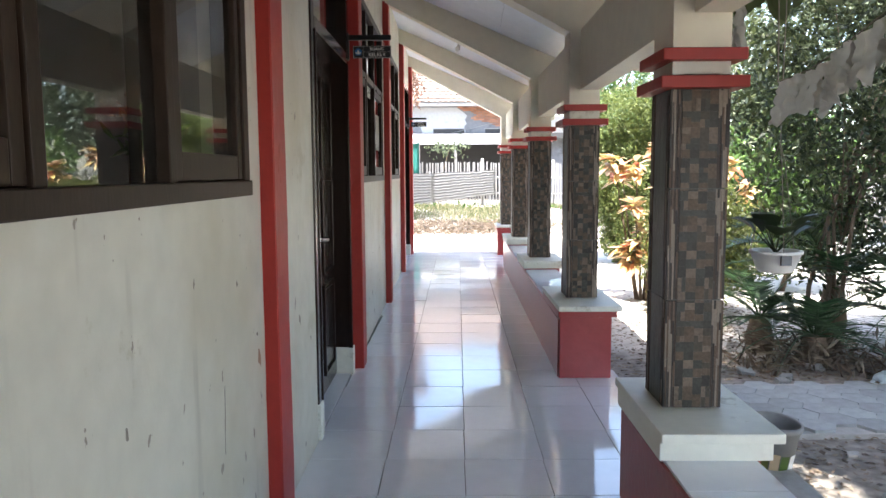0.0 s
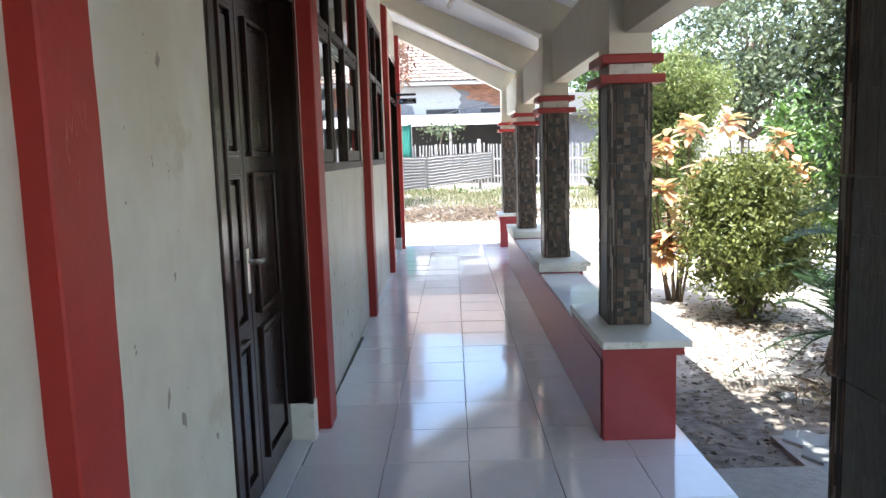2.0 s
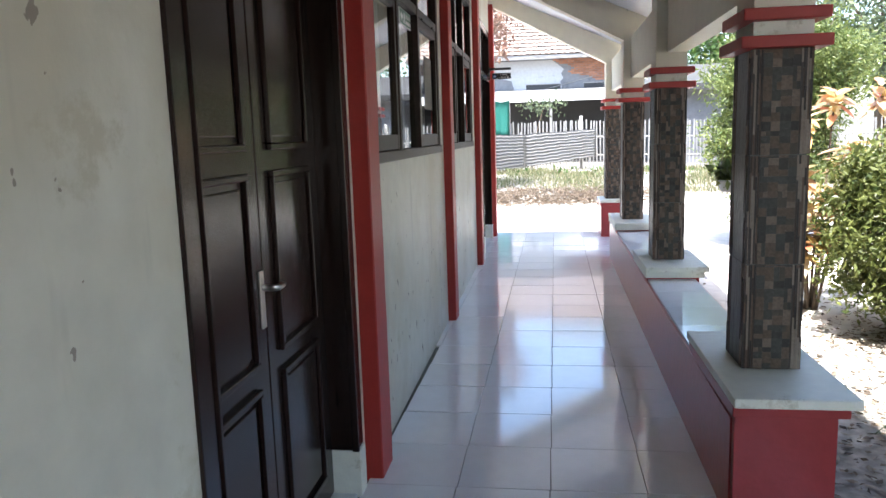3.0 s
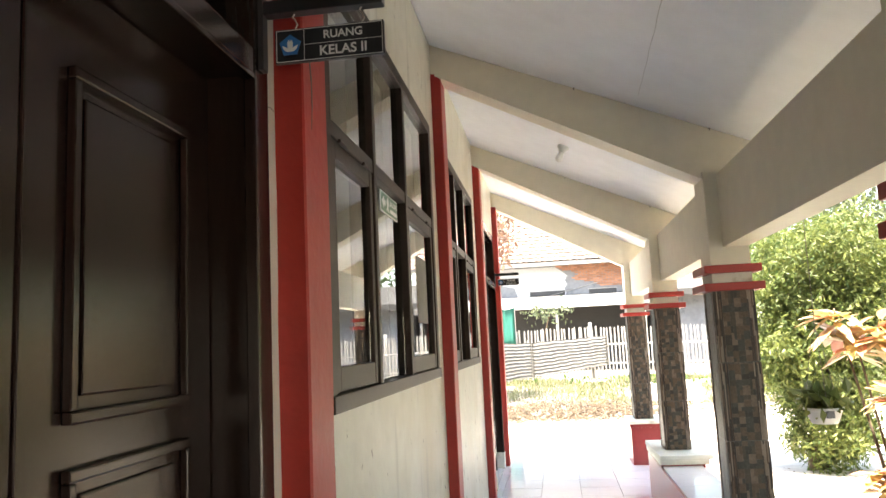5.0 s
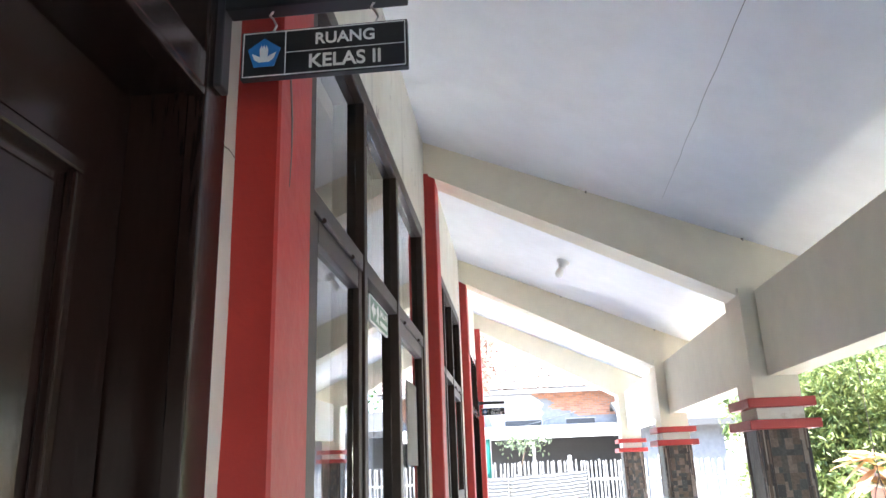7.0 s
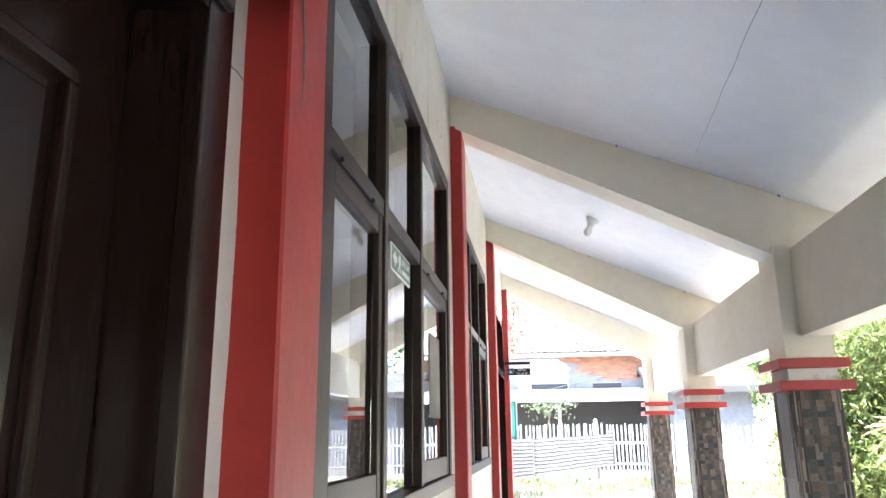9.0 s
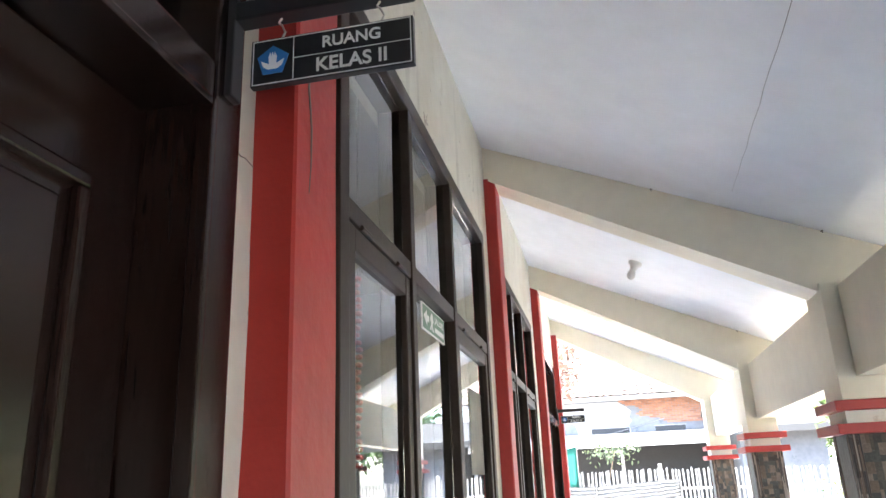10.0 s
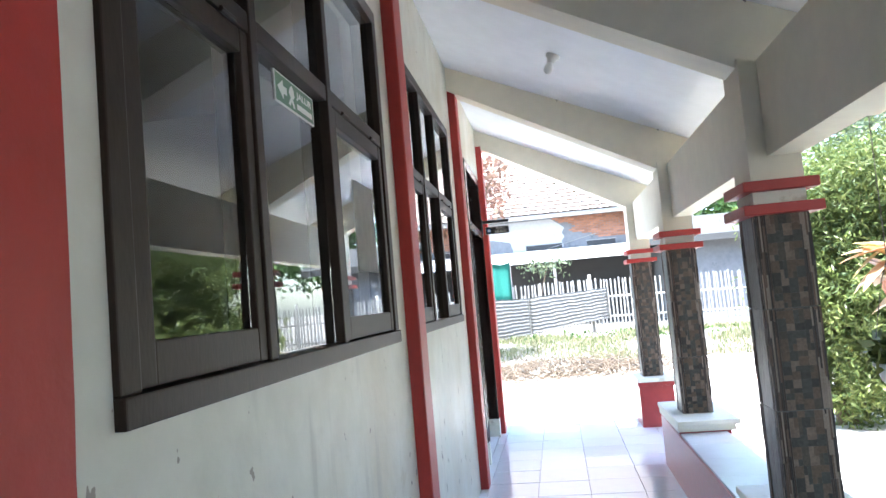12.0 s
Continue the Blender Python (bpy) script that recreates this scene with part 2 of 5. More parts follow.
CORD = material("hanging_cord", (0.15, 0.13, 0.11), 0.8)
BLUE = material("emblem_blue", (0.02, 0.16, 0.42), 0.4, vary=0.03)
WHITE = material("white_lettering", (0.75, 0.75, 0.72), 0.5, vary=0.03)
GREEN = material("sign_green", (0.10, 0.20, 0.12), 0.4, vary=0.04)
CRACK = material("crack_dark", (0.22, 0.20, 0.18), 0.9)


# ---- mesh helpers ----
def quad_box(bm, x0, x1, y0, y1, z0, z1, bevel=0.0):
    made = bmesh.ops.create_cube(bm, size=1, matrix=Matrix.Translation(((x0 + x1) / 2, (y0 + y1) / 2, (z0 + z1) / 2)) @ Matrix.Diagonal((x1 - x0, y1 - y0, z1 - z0, 1)))
    if bevel:
        edges = {e for v in made["verts"] for e in v.link_edges}
        bmesh.ops.bevel(bm, geom=list(edges), offset=bevel, segments=2, affect="EDGES", profile=0.6)
    return bm


def box(x0, x1, y0, y1, z0, z1, bevel=0.0):
    return quad_box(bmesh.new(), x0, x1, y0, y1, z0, z1, bevel)


def prism(points, axis, a, b):
    """A polygon given in the plane across axis, pushed from a to b."""
    bm = bmesh.new()

    def at(p, v):
        return {"y": (p[0], v, p[1]), "x": (v, p[0], p[1]), "z": (p[0], p[1], v)}[axis]
    low = [bm.verts.new(at(p, a)) for p in points]
    high = [bm.verts.new(at(p, b)) for p in points]
    bm.faces.new(low)
    bm.faces.new(high[::-1])
    k = len(points)
    for i in range(k):
        bm.faces.new((low[i], high[i], high[(i + 1) % k], low[(i + 1) % k]))
    bmesh.ops.recalc_face_normals(bm, faces=bm.faces)
    return bm


def tube(bm, pts, radii, sides=8):
    """A tapered round bar along points."""
    rings = []
    for i, p in enumerate(pts):
        p = Vector(p)
        d = (Vector(pts[min(i + 1, len(pts) - 1)]) - Vector(pts[max(i - 1, 0)])).normalized()
        u = d.orthogonal().normalized()
        w = d.cross(u)
        rings.append([bm.verts.new(p + radii[i] * (math.cos(a) * u + math.sin(a) * w)) for a in (2 * math.pi * k / sides for k in range(sides))])
    for r0, r1 in zip(rings, rings[1:]):
        for k in range(sides):
            bm.faces.new((r0[k], r0[(k + 1) % sides], r1[(k + 1) % sides], r1[k]))
    bm.faces.new(rings[0][::-1])
    bm.faces.new(rings[-1])
    return bm


def lathe(profile, sides=24):
    """A turned shape from (radius, height) pairs."""
    bm = bmesh.new()
    rings = [[bm.verts.new((r * math.cos(a), r * math.sin(a), z)) for a in (2 * math.pi * k / sides for k in range(sides))] for r, z in profile]
    for r0, r1 in zip(rings, rings[1:]):
        for k in range(sides):
            bm.faces.new((r0[k], r0[(k + 1) % sides], r1[(k + 1) % sides], r1[k]))
    bm.faces.new(rings[0][::-1])
    return bm


def mesh_of(bm, mat, smooth=False):
    me = bpy.data.meshes.new("m")
    bm.to_mesh(me)
    bm.free()
    me.materials.append(mat)
    if smooth:
        for p in me.polygons:
            p.use_smooth = True
    return me


def part(name, bm, mat, parent=None, label="", smooth=False):
    ob = new(name, mesh_of(bm, mat, smooth))
    if parent is not None:
        ob.parent = parent
    return tagged(ob, label)


def piece(name, me, m, parent):
    ob = new(name, me)
    ob.parent = parent
    ob.matrix_basis = m
    return ob


def thing(name, label, category, group="", kind="", m=None):
    ob = new(name)
    ob.empty_display_size = 0.1
    if m is not None:
        ob.matrix_basis = m
    return tagged(ob, label, category, group, kind)


def setting(name, bm, mat, label, category, smooth=False):
    return tagged(part(name, bm, mat, None, "", smooth), label, category, "", "structure")


def text(name, body, size, m, mat, parent, depth=0.001, align="CENTER"):
    cu = bpy.data.curves.new(name, "FONT")
    cu.offset = size * 0.018
    cu.body, cu.size, cu.extrude, cu.align_x, cu.align_y = body, size, depth, align, "CENTER"
    tmp = bpy.data.objects.new("t", cu)
    scene.collection.objects.link(tmp)
    me = bpy.data.meshes.new_from_object(tmp.evaluated_get(bpy.context.evaluated_depsgraph_get()))
    bpy.data.objects.remove(tmp)
    me.materials.clear()
    me.materials.append(mat)
    ob = new(name, me)
    ob.parent = parent
    ob.matrix_basis = m
    return ob


rng = np.random.default_rng(7)


def leaf_mesh(centres, size, mat, aspect=0.45, droop=0.3, spread=0.3):
    """Folded pointed leaves, one at each centre, as one mesh."""
    n = len(centres)
    d = rng.normal(size=(n, 3))
    d[:, 2] -= droop
    d /= np.linalg.norm(d, axis=1)[:, None]
    s = np.cross(d, rng.normal(size=(n, 3)))
    s /= np.linalg.norm(s, axis=1)[:, None] + 1e-9
    nn = np.cross(d, s)
    L = (size * rng.uniform(1 - spread, 1 + spread, n))[:, None]
    W = L * aspect * 0.5
    c = np.asarray(centres)
    v = np.stack([c, c + d * L * 0.45 + s * W + nn * W * 0.35, c + d * L, c + d * L * 0.45 - s * W + nn * W * 0.35], axis=1).reshape(-1, 3)
    base = np.arange(n) * 4
    f = np.concatenate([np.stack([base, base + 1, base + 2], 1), np.stack([base, base + 2, base + 3], 1)])
    me = bpy.data.meshes.new("leaves")
    me.from_pydata(v.tolist(), [], f.tolist())
    me.materials.append(mat)
    return me


def crown_points(centre, radii, clumps, per, clump_size, seed, hollow=0.55):
    """Leaf places gathered in clumps over an uneven ellipsoid."""
    r = np.random.default_rng(seed)
    d = r.normal(size=(clumps, 3))
    d /= np.linalg.norm(d, axis=1)[:, None]
    rad = r.uniform(hollow, 1.0, clumps) * r.uniform(0.8, 1.12, clumps)
    cc = np.asarray(centre) + d * rad[:, None] * np.asarray(radii)
    pts = cc[:, None, :] + r.normal(size=(clumps, per, 3)) * clump_size * r.uniform(0.5, 1.2, clumps)[:, None, None]
    return pts.reshape(-1, 3), cc


def tree(name, label, category, base, height, trunk_r, crowns, mat, leaf, seed, limbs=7, aspect=0.45, stems=1, group=""):
    t = thing(name, label, category, group)
    r = random.Random(seed)
    bm = bmesh.new()
    b = Vector(base)
    allpts = []
    ends = []
    for centre, radii, clumps, per, cs in crowns:
        pts, cc = crown_points(centre, radii, clumps, per, cs, seed + len(allpts))
        allpts.append(pts)
        ends += [Vector(c) for c in cc[:limbs]]
    for s in range(stems):
        off = Vector((r.uniform(-1, 1), r.uniform(-1, 1), 0)) * (0.0 if stems == 1 else 0.12)
        top = Vector(crowns[0][0]) + Vector((r.uniform(-1, 1), r.uniform(-1, 1), 0)) * 0.15
        mid = b.lerp(top, 0.5) + Vector((r.uniform(-1, 1), r.uniform(-1, 1), 0)) * 0.06 * height
        tube(bm, [b + off, b.lerp(mid, 0.5) + off, mid, top], [trunk_r, trunk_r * 0.8, trunk_r * 0.6, trunk_r * 0.3], 9)
    part("trunk", bm, BARK, t, "rough brown trunk", True)
    for e in ends:
        bm = bmesh.new()
        f = r.uniform(0.35, 0.8)
        s0 = b.lerp(Vector(crowns[0][0]), f)
        m1 = s0.lerp(e, 0.5) + Vector((0, 0, 0.08 * height * r.random()))
        tube(bm, [s0, m1, e], [trunk_r * 0.4, trunk_r * 0.22, trunk_r * 0.08], 6)
        part("limb", bm, BARK, t, "", True)
    me = leaf_mesh(np.concatenate(allpts), leaf, mat, aspect)
    ob = new("crown", me)
    ob.parent = t
    return t


# ---- plan ----
WALL_X, BACK_X = -0.605, -0.755
PILASTERS = [(0.13, 0.31, -0.551), (2.695, 2.88, -0.551), (5.08, 5.264, -0.533), (7.68, 7.86, -0.545), (10.06, 10.24, -0.545), (12.28, 12.46, -0.545)]
PIL_TOP = 3.08
WIN_Z = (1.285, 2.70)
WINDOWS = [(0.46, 2.53), (5.448, 7.47), (7.96, 9.76)]
DOORS = [(3.70, 5.015), (10.86, 12.19)]
WALL_END = 12.48
FLOOR_END = 12.72
COLS = [(0.850, 2.71), (0.873, 5.09), (0.880, 7.51), (0.905, 9.92), (0.917, 12.28)]
COL_W, COL_D = 0.212, 0.25
CEIL_A, CEIL_S = 3.243, 0.452


def ceil_z(x):
    return CEIL_A - CEIL_S * (x + 0.547)


def inner_x(y):
    return 0.782 + 0.009 * max(0.0, y - 4.85)


# ---- ground ----
def ground_height(x, y):
    z = -0.2 + 0.02 * noise.noise(Vector((x * 0.5, y * 0.5, 0)))
    if y > 17:
        k = min(1, (y - 17.0) / 7.0)
        z += 0.48 * k * k * (3 - 2 * k) * (1 - 0.35 * min(1, max(0, (x - 1) / 8)))
    return z


def make_ground():
    xs = [-400, -120, -40, -15, -6] + [-4 + 0.5 * i for i in range(45)] + [24, 40, 120, 400]
    ys = [-400, -120, -40, -15] + [-8 + 0.5 * i for i in range(76)] + [36, 50, 120, 400]
    bm = bmesh.new()
    grid = [[bm.verts.new((x, y, ground_height(x, y))) for x in xs] for y in ys]
    for j in range(len(ys) - 1):
        for i in range(len(xs) - 1):
            bm.faces.new((grid[j][i], grid[j][i + 1], grid[j + 1][i + 1], grid[j + 1][i]))
    return setting("ground", bm, SAND, "pale sandy schoolyard ground strewn with litter", "ground", True)


make_ground()

# ---- school wall ----
def make_wall():
    """Wall strips between the openings, full thickness."""
    holes = sorted([(a, b, *WIN_Z) for a, b in WINDOWS] + [(a, b, -0.01, 2.70) for a, b in DOORS])
    bm = bmesh.new()
    y = -4.0
    for a, b, z0, z1 in holes:
        quad_box(bm, BACK_X, WALL_X, y, a, -0.02, 3.5)
        if z0 > 0:
            quad_box(bm, BACK_X, WALL_X, a, b, -0.02, z0)
        quad_box(bm, BACK_X, WALL_X, a, b, z1, 3.5)
        y = b
    quad_box(bm, BACK_X, WALL_X, y, WALL_END, -0.02, 3.5)
    bmesh.ops.remove_doubles(bm, verts=bm.verts, dist=0.0005)
    setting("wall_west", bm, CREAM_LOW, "cream painted classroom wall with scuffs", "wall")


make_wall()


def uneven_pier(x0, x1, y0, y1, z0, z1, seed):
    """A plastered pier whose arrises waver by a few millimetres."""
    bm = bmesh.new()
    n = 34
    rings = []
    for k in range(n + 1):
        z = z0 + (z1 - z0) * k / n

        def off(c, amount):
            return amount * (noise.noise(Vector((c * 7.3, seed * 3.1, z * 2.1))) + 0.5 * noise.noise(Vector((c * 5.1, seed, z * 7.0))))
        c = 0.005
        rings.append([bm.verts.new(p) for p in ((x0, y0 + off(1, 0.009), z), (x1 - c, y0 + off(2, 0.004), z), (x1 + off(5, 0.002), y0 + c + off(2, 0.004), z),
                                                (x1 + off(6, 0.002), y1 - c + off(3, 0.008), z), (x1 - c, y1 + off(3, 0.008), z), (x0, y1 + off(4, 0.008), z))])
    for r0, r1 in zip(rings, rings[1:]):
        for k in range(5):
            bm.faces.new((r0[k], r0[k + 1], r1[k + 1], r1[k]))
    bm.faces.new(rings[0][::-1])
    bm.faces.new(rings[-1])
    bmesh.ops.recalc_face_normals(bm, faces=bm.faces)
    return bm


for i, (a, b, face) in enumerate(PILASTERS):
    p = setting("pilaster_%d" % (i + 1), uneven_pier(WALL_X - 0.002, face, a, b, -0.01, PIL_TOP, i), RED, "red painted flat pilaster on the cream wall", "pilaster")

MARK = material("bared_plaster_mark", (0.30, 0.27, 0.23), 0.9, vary=0.3, scale=30, per_object=0.35)
RUST = material("brown_wall_stain", (0.36, 0.22, 0.15), 0.8, vary=0.25, scale=25)


def wall_mark(y, z, w, h, seed, mat=MARK):
    """A small knocked-off patch of paint, ragged in outline."""
    q = random.Random(seed)
    lean = q.uniform(-0.3, 0.3)
    pts = []
    for k in range(11):
        a = 2 * math.pi * k / 11
        g = q.uniform(0.55, 1.1)
        pts.append((y + 0.5 * w * g * math.cos(a) + lean * 0.5 * h * math.sin(a), z + 0.5 * h * g * math.sin(a)))
    part("paint_mark", prism(pts, "x", WALL_X - 0.001, WALL_X + 0.0006), mat, bpy.data.objects["wall_west"])


wall_mark(3.317, 0.705, 0.03, 0.06, 1)
wall_mark(3.23, 0.79, 0.018, 0.055, 2)
wall_mark(2.617, 0.71, 0.045, 0.075, 3, RUST)
wall_mark(2.60, 0.80, 0.02, 0.02, 4)
wall_mark(2.21, 0.62, 0.008, 0.22, 5)
wall_mark(2.17, 0.49, 0.03, 0.04, 6)
wall_mark(2.52, 0.47, 0.022, 0.05, 7)
wall_mark(2.41, 0.43, 0.018, 0.045, 8)
q = random.Random(44)
for k in range(12):
    wall_mark(q.uniform(0.7, 2.6), q.choice((q.uniform(0.35, 0.75), q.uniform(0.75, 1.18))), q.uniform(0.008, 0.018), q.uniform(0.012, 0.045), 100 + k)
for k in range(26):
    wall_mark(q.uniform(5.5, 7.6), q.gauss(0.42, 0.16), q.uniform(0.008, 0.025), q.uniform(0.015, 0.06), 200 + k)
for k in range(16):
    wall_mark(q.uniform(7.95, 10.0), q.gauss(0.42, 0.16), q.uniform(0.01, 0.03), q.uniform(0.02, 0.07), 300 + k)

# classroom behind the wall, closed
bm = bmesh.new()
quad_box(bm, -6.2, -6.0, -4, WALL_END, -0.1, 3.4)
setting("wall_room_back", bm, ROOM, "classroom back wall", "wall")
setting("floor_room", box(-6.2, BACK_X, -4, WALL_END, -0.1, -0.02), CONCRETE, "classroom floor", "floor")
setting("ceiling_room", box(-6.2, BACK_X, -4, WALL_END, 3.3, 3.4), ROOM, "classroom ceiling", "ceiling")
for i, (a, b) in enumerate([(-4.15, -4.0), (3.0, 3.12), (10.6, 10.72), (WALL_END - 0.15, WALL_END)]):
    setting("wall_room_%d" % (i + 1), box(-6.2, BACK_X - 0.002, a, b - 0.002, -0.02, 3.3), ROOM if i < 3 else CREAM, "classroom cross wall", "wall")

# unseen wall behind the camera, added to darken the near end
setting("wall_south_blocker", box(BACK_X, 1.25, -3.15, -3.0, -0.2, 3.4), CREAM, "cream wall added out of view to hold back light", "wall")

# ---- veranda floor slab ----
floor_bm = bmesh.new()
quad_box(floor_bm, BACK_X, 1.19, -4, FLOOR_END, -0.30, -0.012)
floor_slab = setting("floor", floor_bm, GROUT, "white glazed tile veranda floor, glossy and worn", "floor")
setting("trim_floor_edge", box(-0.605, 1.3, FLOOR_END, FLOOR_END + 0.10, -0.3, -0.03), CONCRETE, "bare concrete edge of the veranda", "trim")

# ---- ceiling, rafters, edge beam, roof ----
X_EAVE = 1.62
setting("ceiling", prism([(-0.62, ceil_z(-0.62)), (X_EAVE, ceil_z(X_EAVE)), (X_EAVE, ceil_z(X_EAVE) + 0.03), (-0.62, ceil_z(-0.62) + 0.03)], "y", -4.0, FLOOR_END + 0.1), CEIL, "white sloping boarded veranda ceiling", "ceiling")
setting("roof", prism([(-7.0, 3.6), (-3.4, 4.9), (X_EAVE + 0.06, ceil_z(X_EAVE) + 0.05), (X_EAVE + 0.06, ceil_z(X_EAVE) + 0.09), (-3.4, 4.98), (-7.0, 3.7)], "y", -4.2, FLOOR_END + 0.25), ROOF_TILE, "clay tiled school roof", "roof")
RAFTER_Y = [(0.25, 0.25), (2.68, 2.75), (5.10, 5.12), (7.68, 7.54), (10.04, 9.95), (12.30, 12.31)]
for i, (a, b) in enumerate(RAFTER_Y):
    lo = lambda x: PIL_TOP - 0.531 * (x + 0.605)
    pts = [(WALL_X + 0.002, ceil_z(WALL_X) - 0.002), (WALL_X + 0.002, lo(WALL_X)), (0.9, lo(0.9)), (1.36, lo(1.36) + 0.02), (1.46, lo(1.46) + 0.07), (1.47, ceil_z(1.47) - 0.002)]
    bm = prism(pts, "y", 0.0, 0.18)
    for v in bm.verts:
        v.co.y += a + (b - a) * (v.co.x - WALL_X) / (0.93 - WALL_X)
    setting("beam_%d" % (i + 1), bm, BEAM, "cream painted sloping concrete rafter", "beam")
ys = [-1.7, *[y for _, y in COLS]]
xs = [0.83, *[x for x, _ in COLS]]
for i in range(len(ys) - 1):
    a, b = ys[i] + COL_D + 0.004, ys[i + 1] - 0.004
    x0 = xs[i] + 0.075
    x1 = xs[i + 1] + 0.075
    bm = prism([(x0, a), (x0 + 0.13, a), (x1 + 0.13, b), (x1, b)], "z", 1.905, 2.30)
    setting("beam_edge_%d" % (i + 1), bm, BEAM, "cream painted concrete edge beam between columns", "beam")


# ---- columns on pedestals ----
def mosaic_panel(w, h, seed):
    """One cladding tile standing in the xz plane: mosaic field between striped borders."""
    r = random.Random(seed)
    bm = bmesh.new()
    edge = w * 0.2
    f = w - 2 * edge
    cuts = [edge, edge + f * r.uniform(0.2, 0.3), edge + f * r.uniform(0.42, 0.55), edge + f * r.uniform(0.68, 0.8), w - edge]
    z = 0.001
    while z < h - 0.003:
        z1 = min(z + r.uniform(0.05, 0.085), h - 0.001)
        for a, b in zip(cuts, cuts[1:]):
            mid = z + (z1 - z) * r.choice((0.35, 0.5, 0.62))
            for p, q in ((z, mid), (mid, z1)):
                a2, b2 = (a, b) if r.random() < 0.75 else (a, (a + b) / 2)
                quad_box(bm, a2 + 0.0001, b2 - 0.0001, -0.007 - 0.0014 * r.random(), 0, p + 0.0001, q - 0.0001)
                if b2 != b:
                    quad_box(bm, b2 + 0.0001, b - 0.0001, -0.007 - 0.0014 * r.random(), 0, p + 0.0001, q - 0.0001)
        z = z1
    return bm


def plank_panel(w, h, seed):
    """The flank field: narrow upright slate slips."""
    r = random.Random(seed)
    bm = bmesh.new()
    edge = w * 0.2
    x = edge
    while x < w - edge - 0.004:
        x1 = min(x + r.uniform(0.012, 0.03), w - edge)
        z = 0.001
        while z < h - 0.003:
            z1 = min(z + r.uniform(0.09, 0.3), h - 0.001)
            quad_box(bm, x + 0.0003, x1 - 0.0003, -0.007 - 0.0007 * r.random(), 0, z + 0.0002, z1 - 0.0002)
            z = z1
        x = x1
    return bm


def strip_panel(w, h, seed):
    r = random.Random(seed)
    bm = bmesh.new()
    edge = w * 0.2
    for x0 in (0.001, w - edge):
        n = 6
        for i in range(n):
            z = 0.002
            while z < h - 0.002:
                z1 = min(z + r.uniform(0.06, 0.2), h - 0.002)
                quad_box(bm, x0 + (edge - 0.002) * i / n + 0.0004, x0 + (edge - 0.002) * (i + 1) / n - 0.0004, -0.006 - 0.004 * r.random(), 0, z, z1 - 0.001)
                z = z1
    return bm


TILE_H = 0.402
panels = {}
for k in range(4):
    panels["front", k] = (mesh_of(mosaic_panel(COL_W, TILE_H, 10 + k), MOSAIC), mesh_of(strip_panel(COL_W, TILE_H, 30 + k), STRIPS))
    panels["side", k] = (mesh_of(plank_panel(COL_D, TILE_H, 20 + k), SLATE), mesh_of(strip_panel(COL_D, TILE_H, 40 + k), STRIPS))


def column(x, y, k):
    c = thing("column", "square column clad in brown mosaic tiles with two red capital bands", "column", "columns along the veranda")
    g = 0.01
    dz = -0.055 if k == 0 else -0.03
    part("core", box(x + g, x + COL_W - g, y + g, y + COL_D - g, 0.492, 1.70 + dz), SLATE, c)
    part("neck", box(x + 0.004, x + COL_W - 0.004, y + 0.004, y + COL_D - 0.004, 1.837 + dz, 2.32), BEAM, c, "cream plaster neck")
    z0, r = 0.492, random.Random(k)
    for i in range(3):
        z = z0 + i * TILE_H
        sides = [("front", pose(x, y + g, z)), ("side", pose(x + COL_W - g, y, z, 0, 0, 90)),
                 ("front", pose(x + COL_W, y + COL_D - g, z, 0, 0, 180)), ("side", pose(x + g, y + COL_D, z, 0, 0, -90))]
        for s, m in sides:
            a, b = panels[s, r.randrange(4)]
            p = piece("cladding_tile", a, m, c)
            piece("tile_border", b, Matrix.Identity(4), p)
    for z in (1.700, 1.795):
        o = 0.047 if z < 1.75 else 0.04
        part("capital_band", box(x - o, x + COL_W + o, y - o, y + COL_D + o, z + dz, z + dz + 0.042, 0.005), RED, c, "red painted projecting band")
    part("neck", box(x + 0.004, x + COL_W - 0.004, y + 0.004, y + COL_D - 0.004, 1.742 + dz, 1.795 + dz), WHITE_STONE, c)
    return c


for k, (x, y) in enumerate(COLS):
    column(x, y, k)


def low_wall(y0, y1, top, name, label):
    a, b = inner_x(y0), inner_x(y1)
    w = thing(name, label, "low wall", "", "")
    part("body", prism([(a, y0), (a + 0.335, y0), (b + 0.335, y1), (b, y1)], "z", -0.25, top - 0.012), RED_WORN, w, "worn red painted face")
    n = max(1, round((y1 - y0) / 0.4))
    for i in range(n):
        p, q = y0 + (y1 - y0) * i / n + 0.002, y0 + (y1 - y0) * (i + 1) / n - 0.002
        pa, pb = inner_x(p) + 0.012, inner_x(q) + 0.012
        part("coping_tile", prism([(pa, p), (pa + 0.31, p), (pb + 0.31, q), (pb, q)], "z", top - 0.011, top), TILE, w)
    return w


def pedestal(y0, y1, name="pedestal"):
    x = inner_x((y0 + y1) / 2)
    p = thing(name, "red painted pedestal with a white plaster cap under a column", "pedestal", "pedestals along the veranda")
    part("body", box(x + 0.004, x + 0.345, y0 + 0.06, y1 - 0.06, -0.012, 0.415, 0.004), RED_WORN, p)
    part("collar", box(x - 0.008, x + 0.375, y0 + 0.035, y1 - 0.035, 0.385 if y0 < 4 else 0.412, 0.455, 0.004), WHITE_STONE if y0 < 4 or 7 < y0 < 12 else RED_WORN, p)
    part("cap", box(x - 0.012, x + 0.40, y0, y1, 0.455, 0.49, 0.006), WHITE_STONE, p, "white plaster cap slab")
    return p


low_wall(-3.9, 3.06, 0.385, "low_wall", "low red veranda wall topped with white tiles")
low_wall(4.86, 10.55, 0.40, "low_wall", "low red veranda wall topped with white tiles, paint flaking")
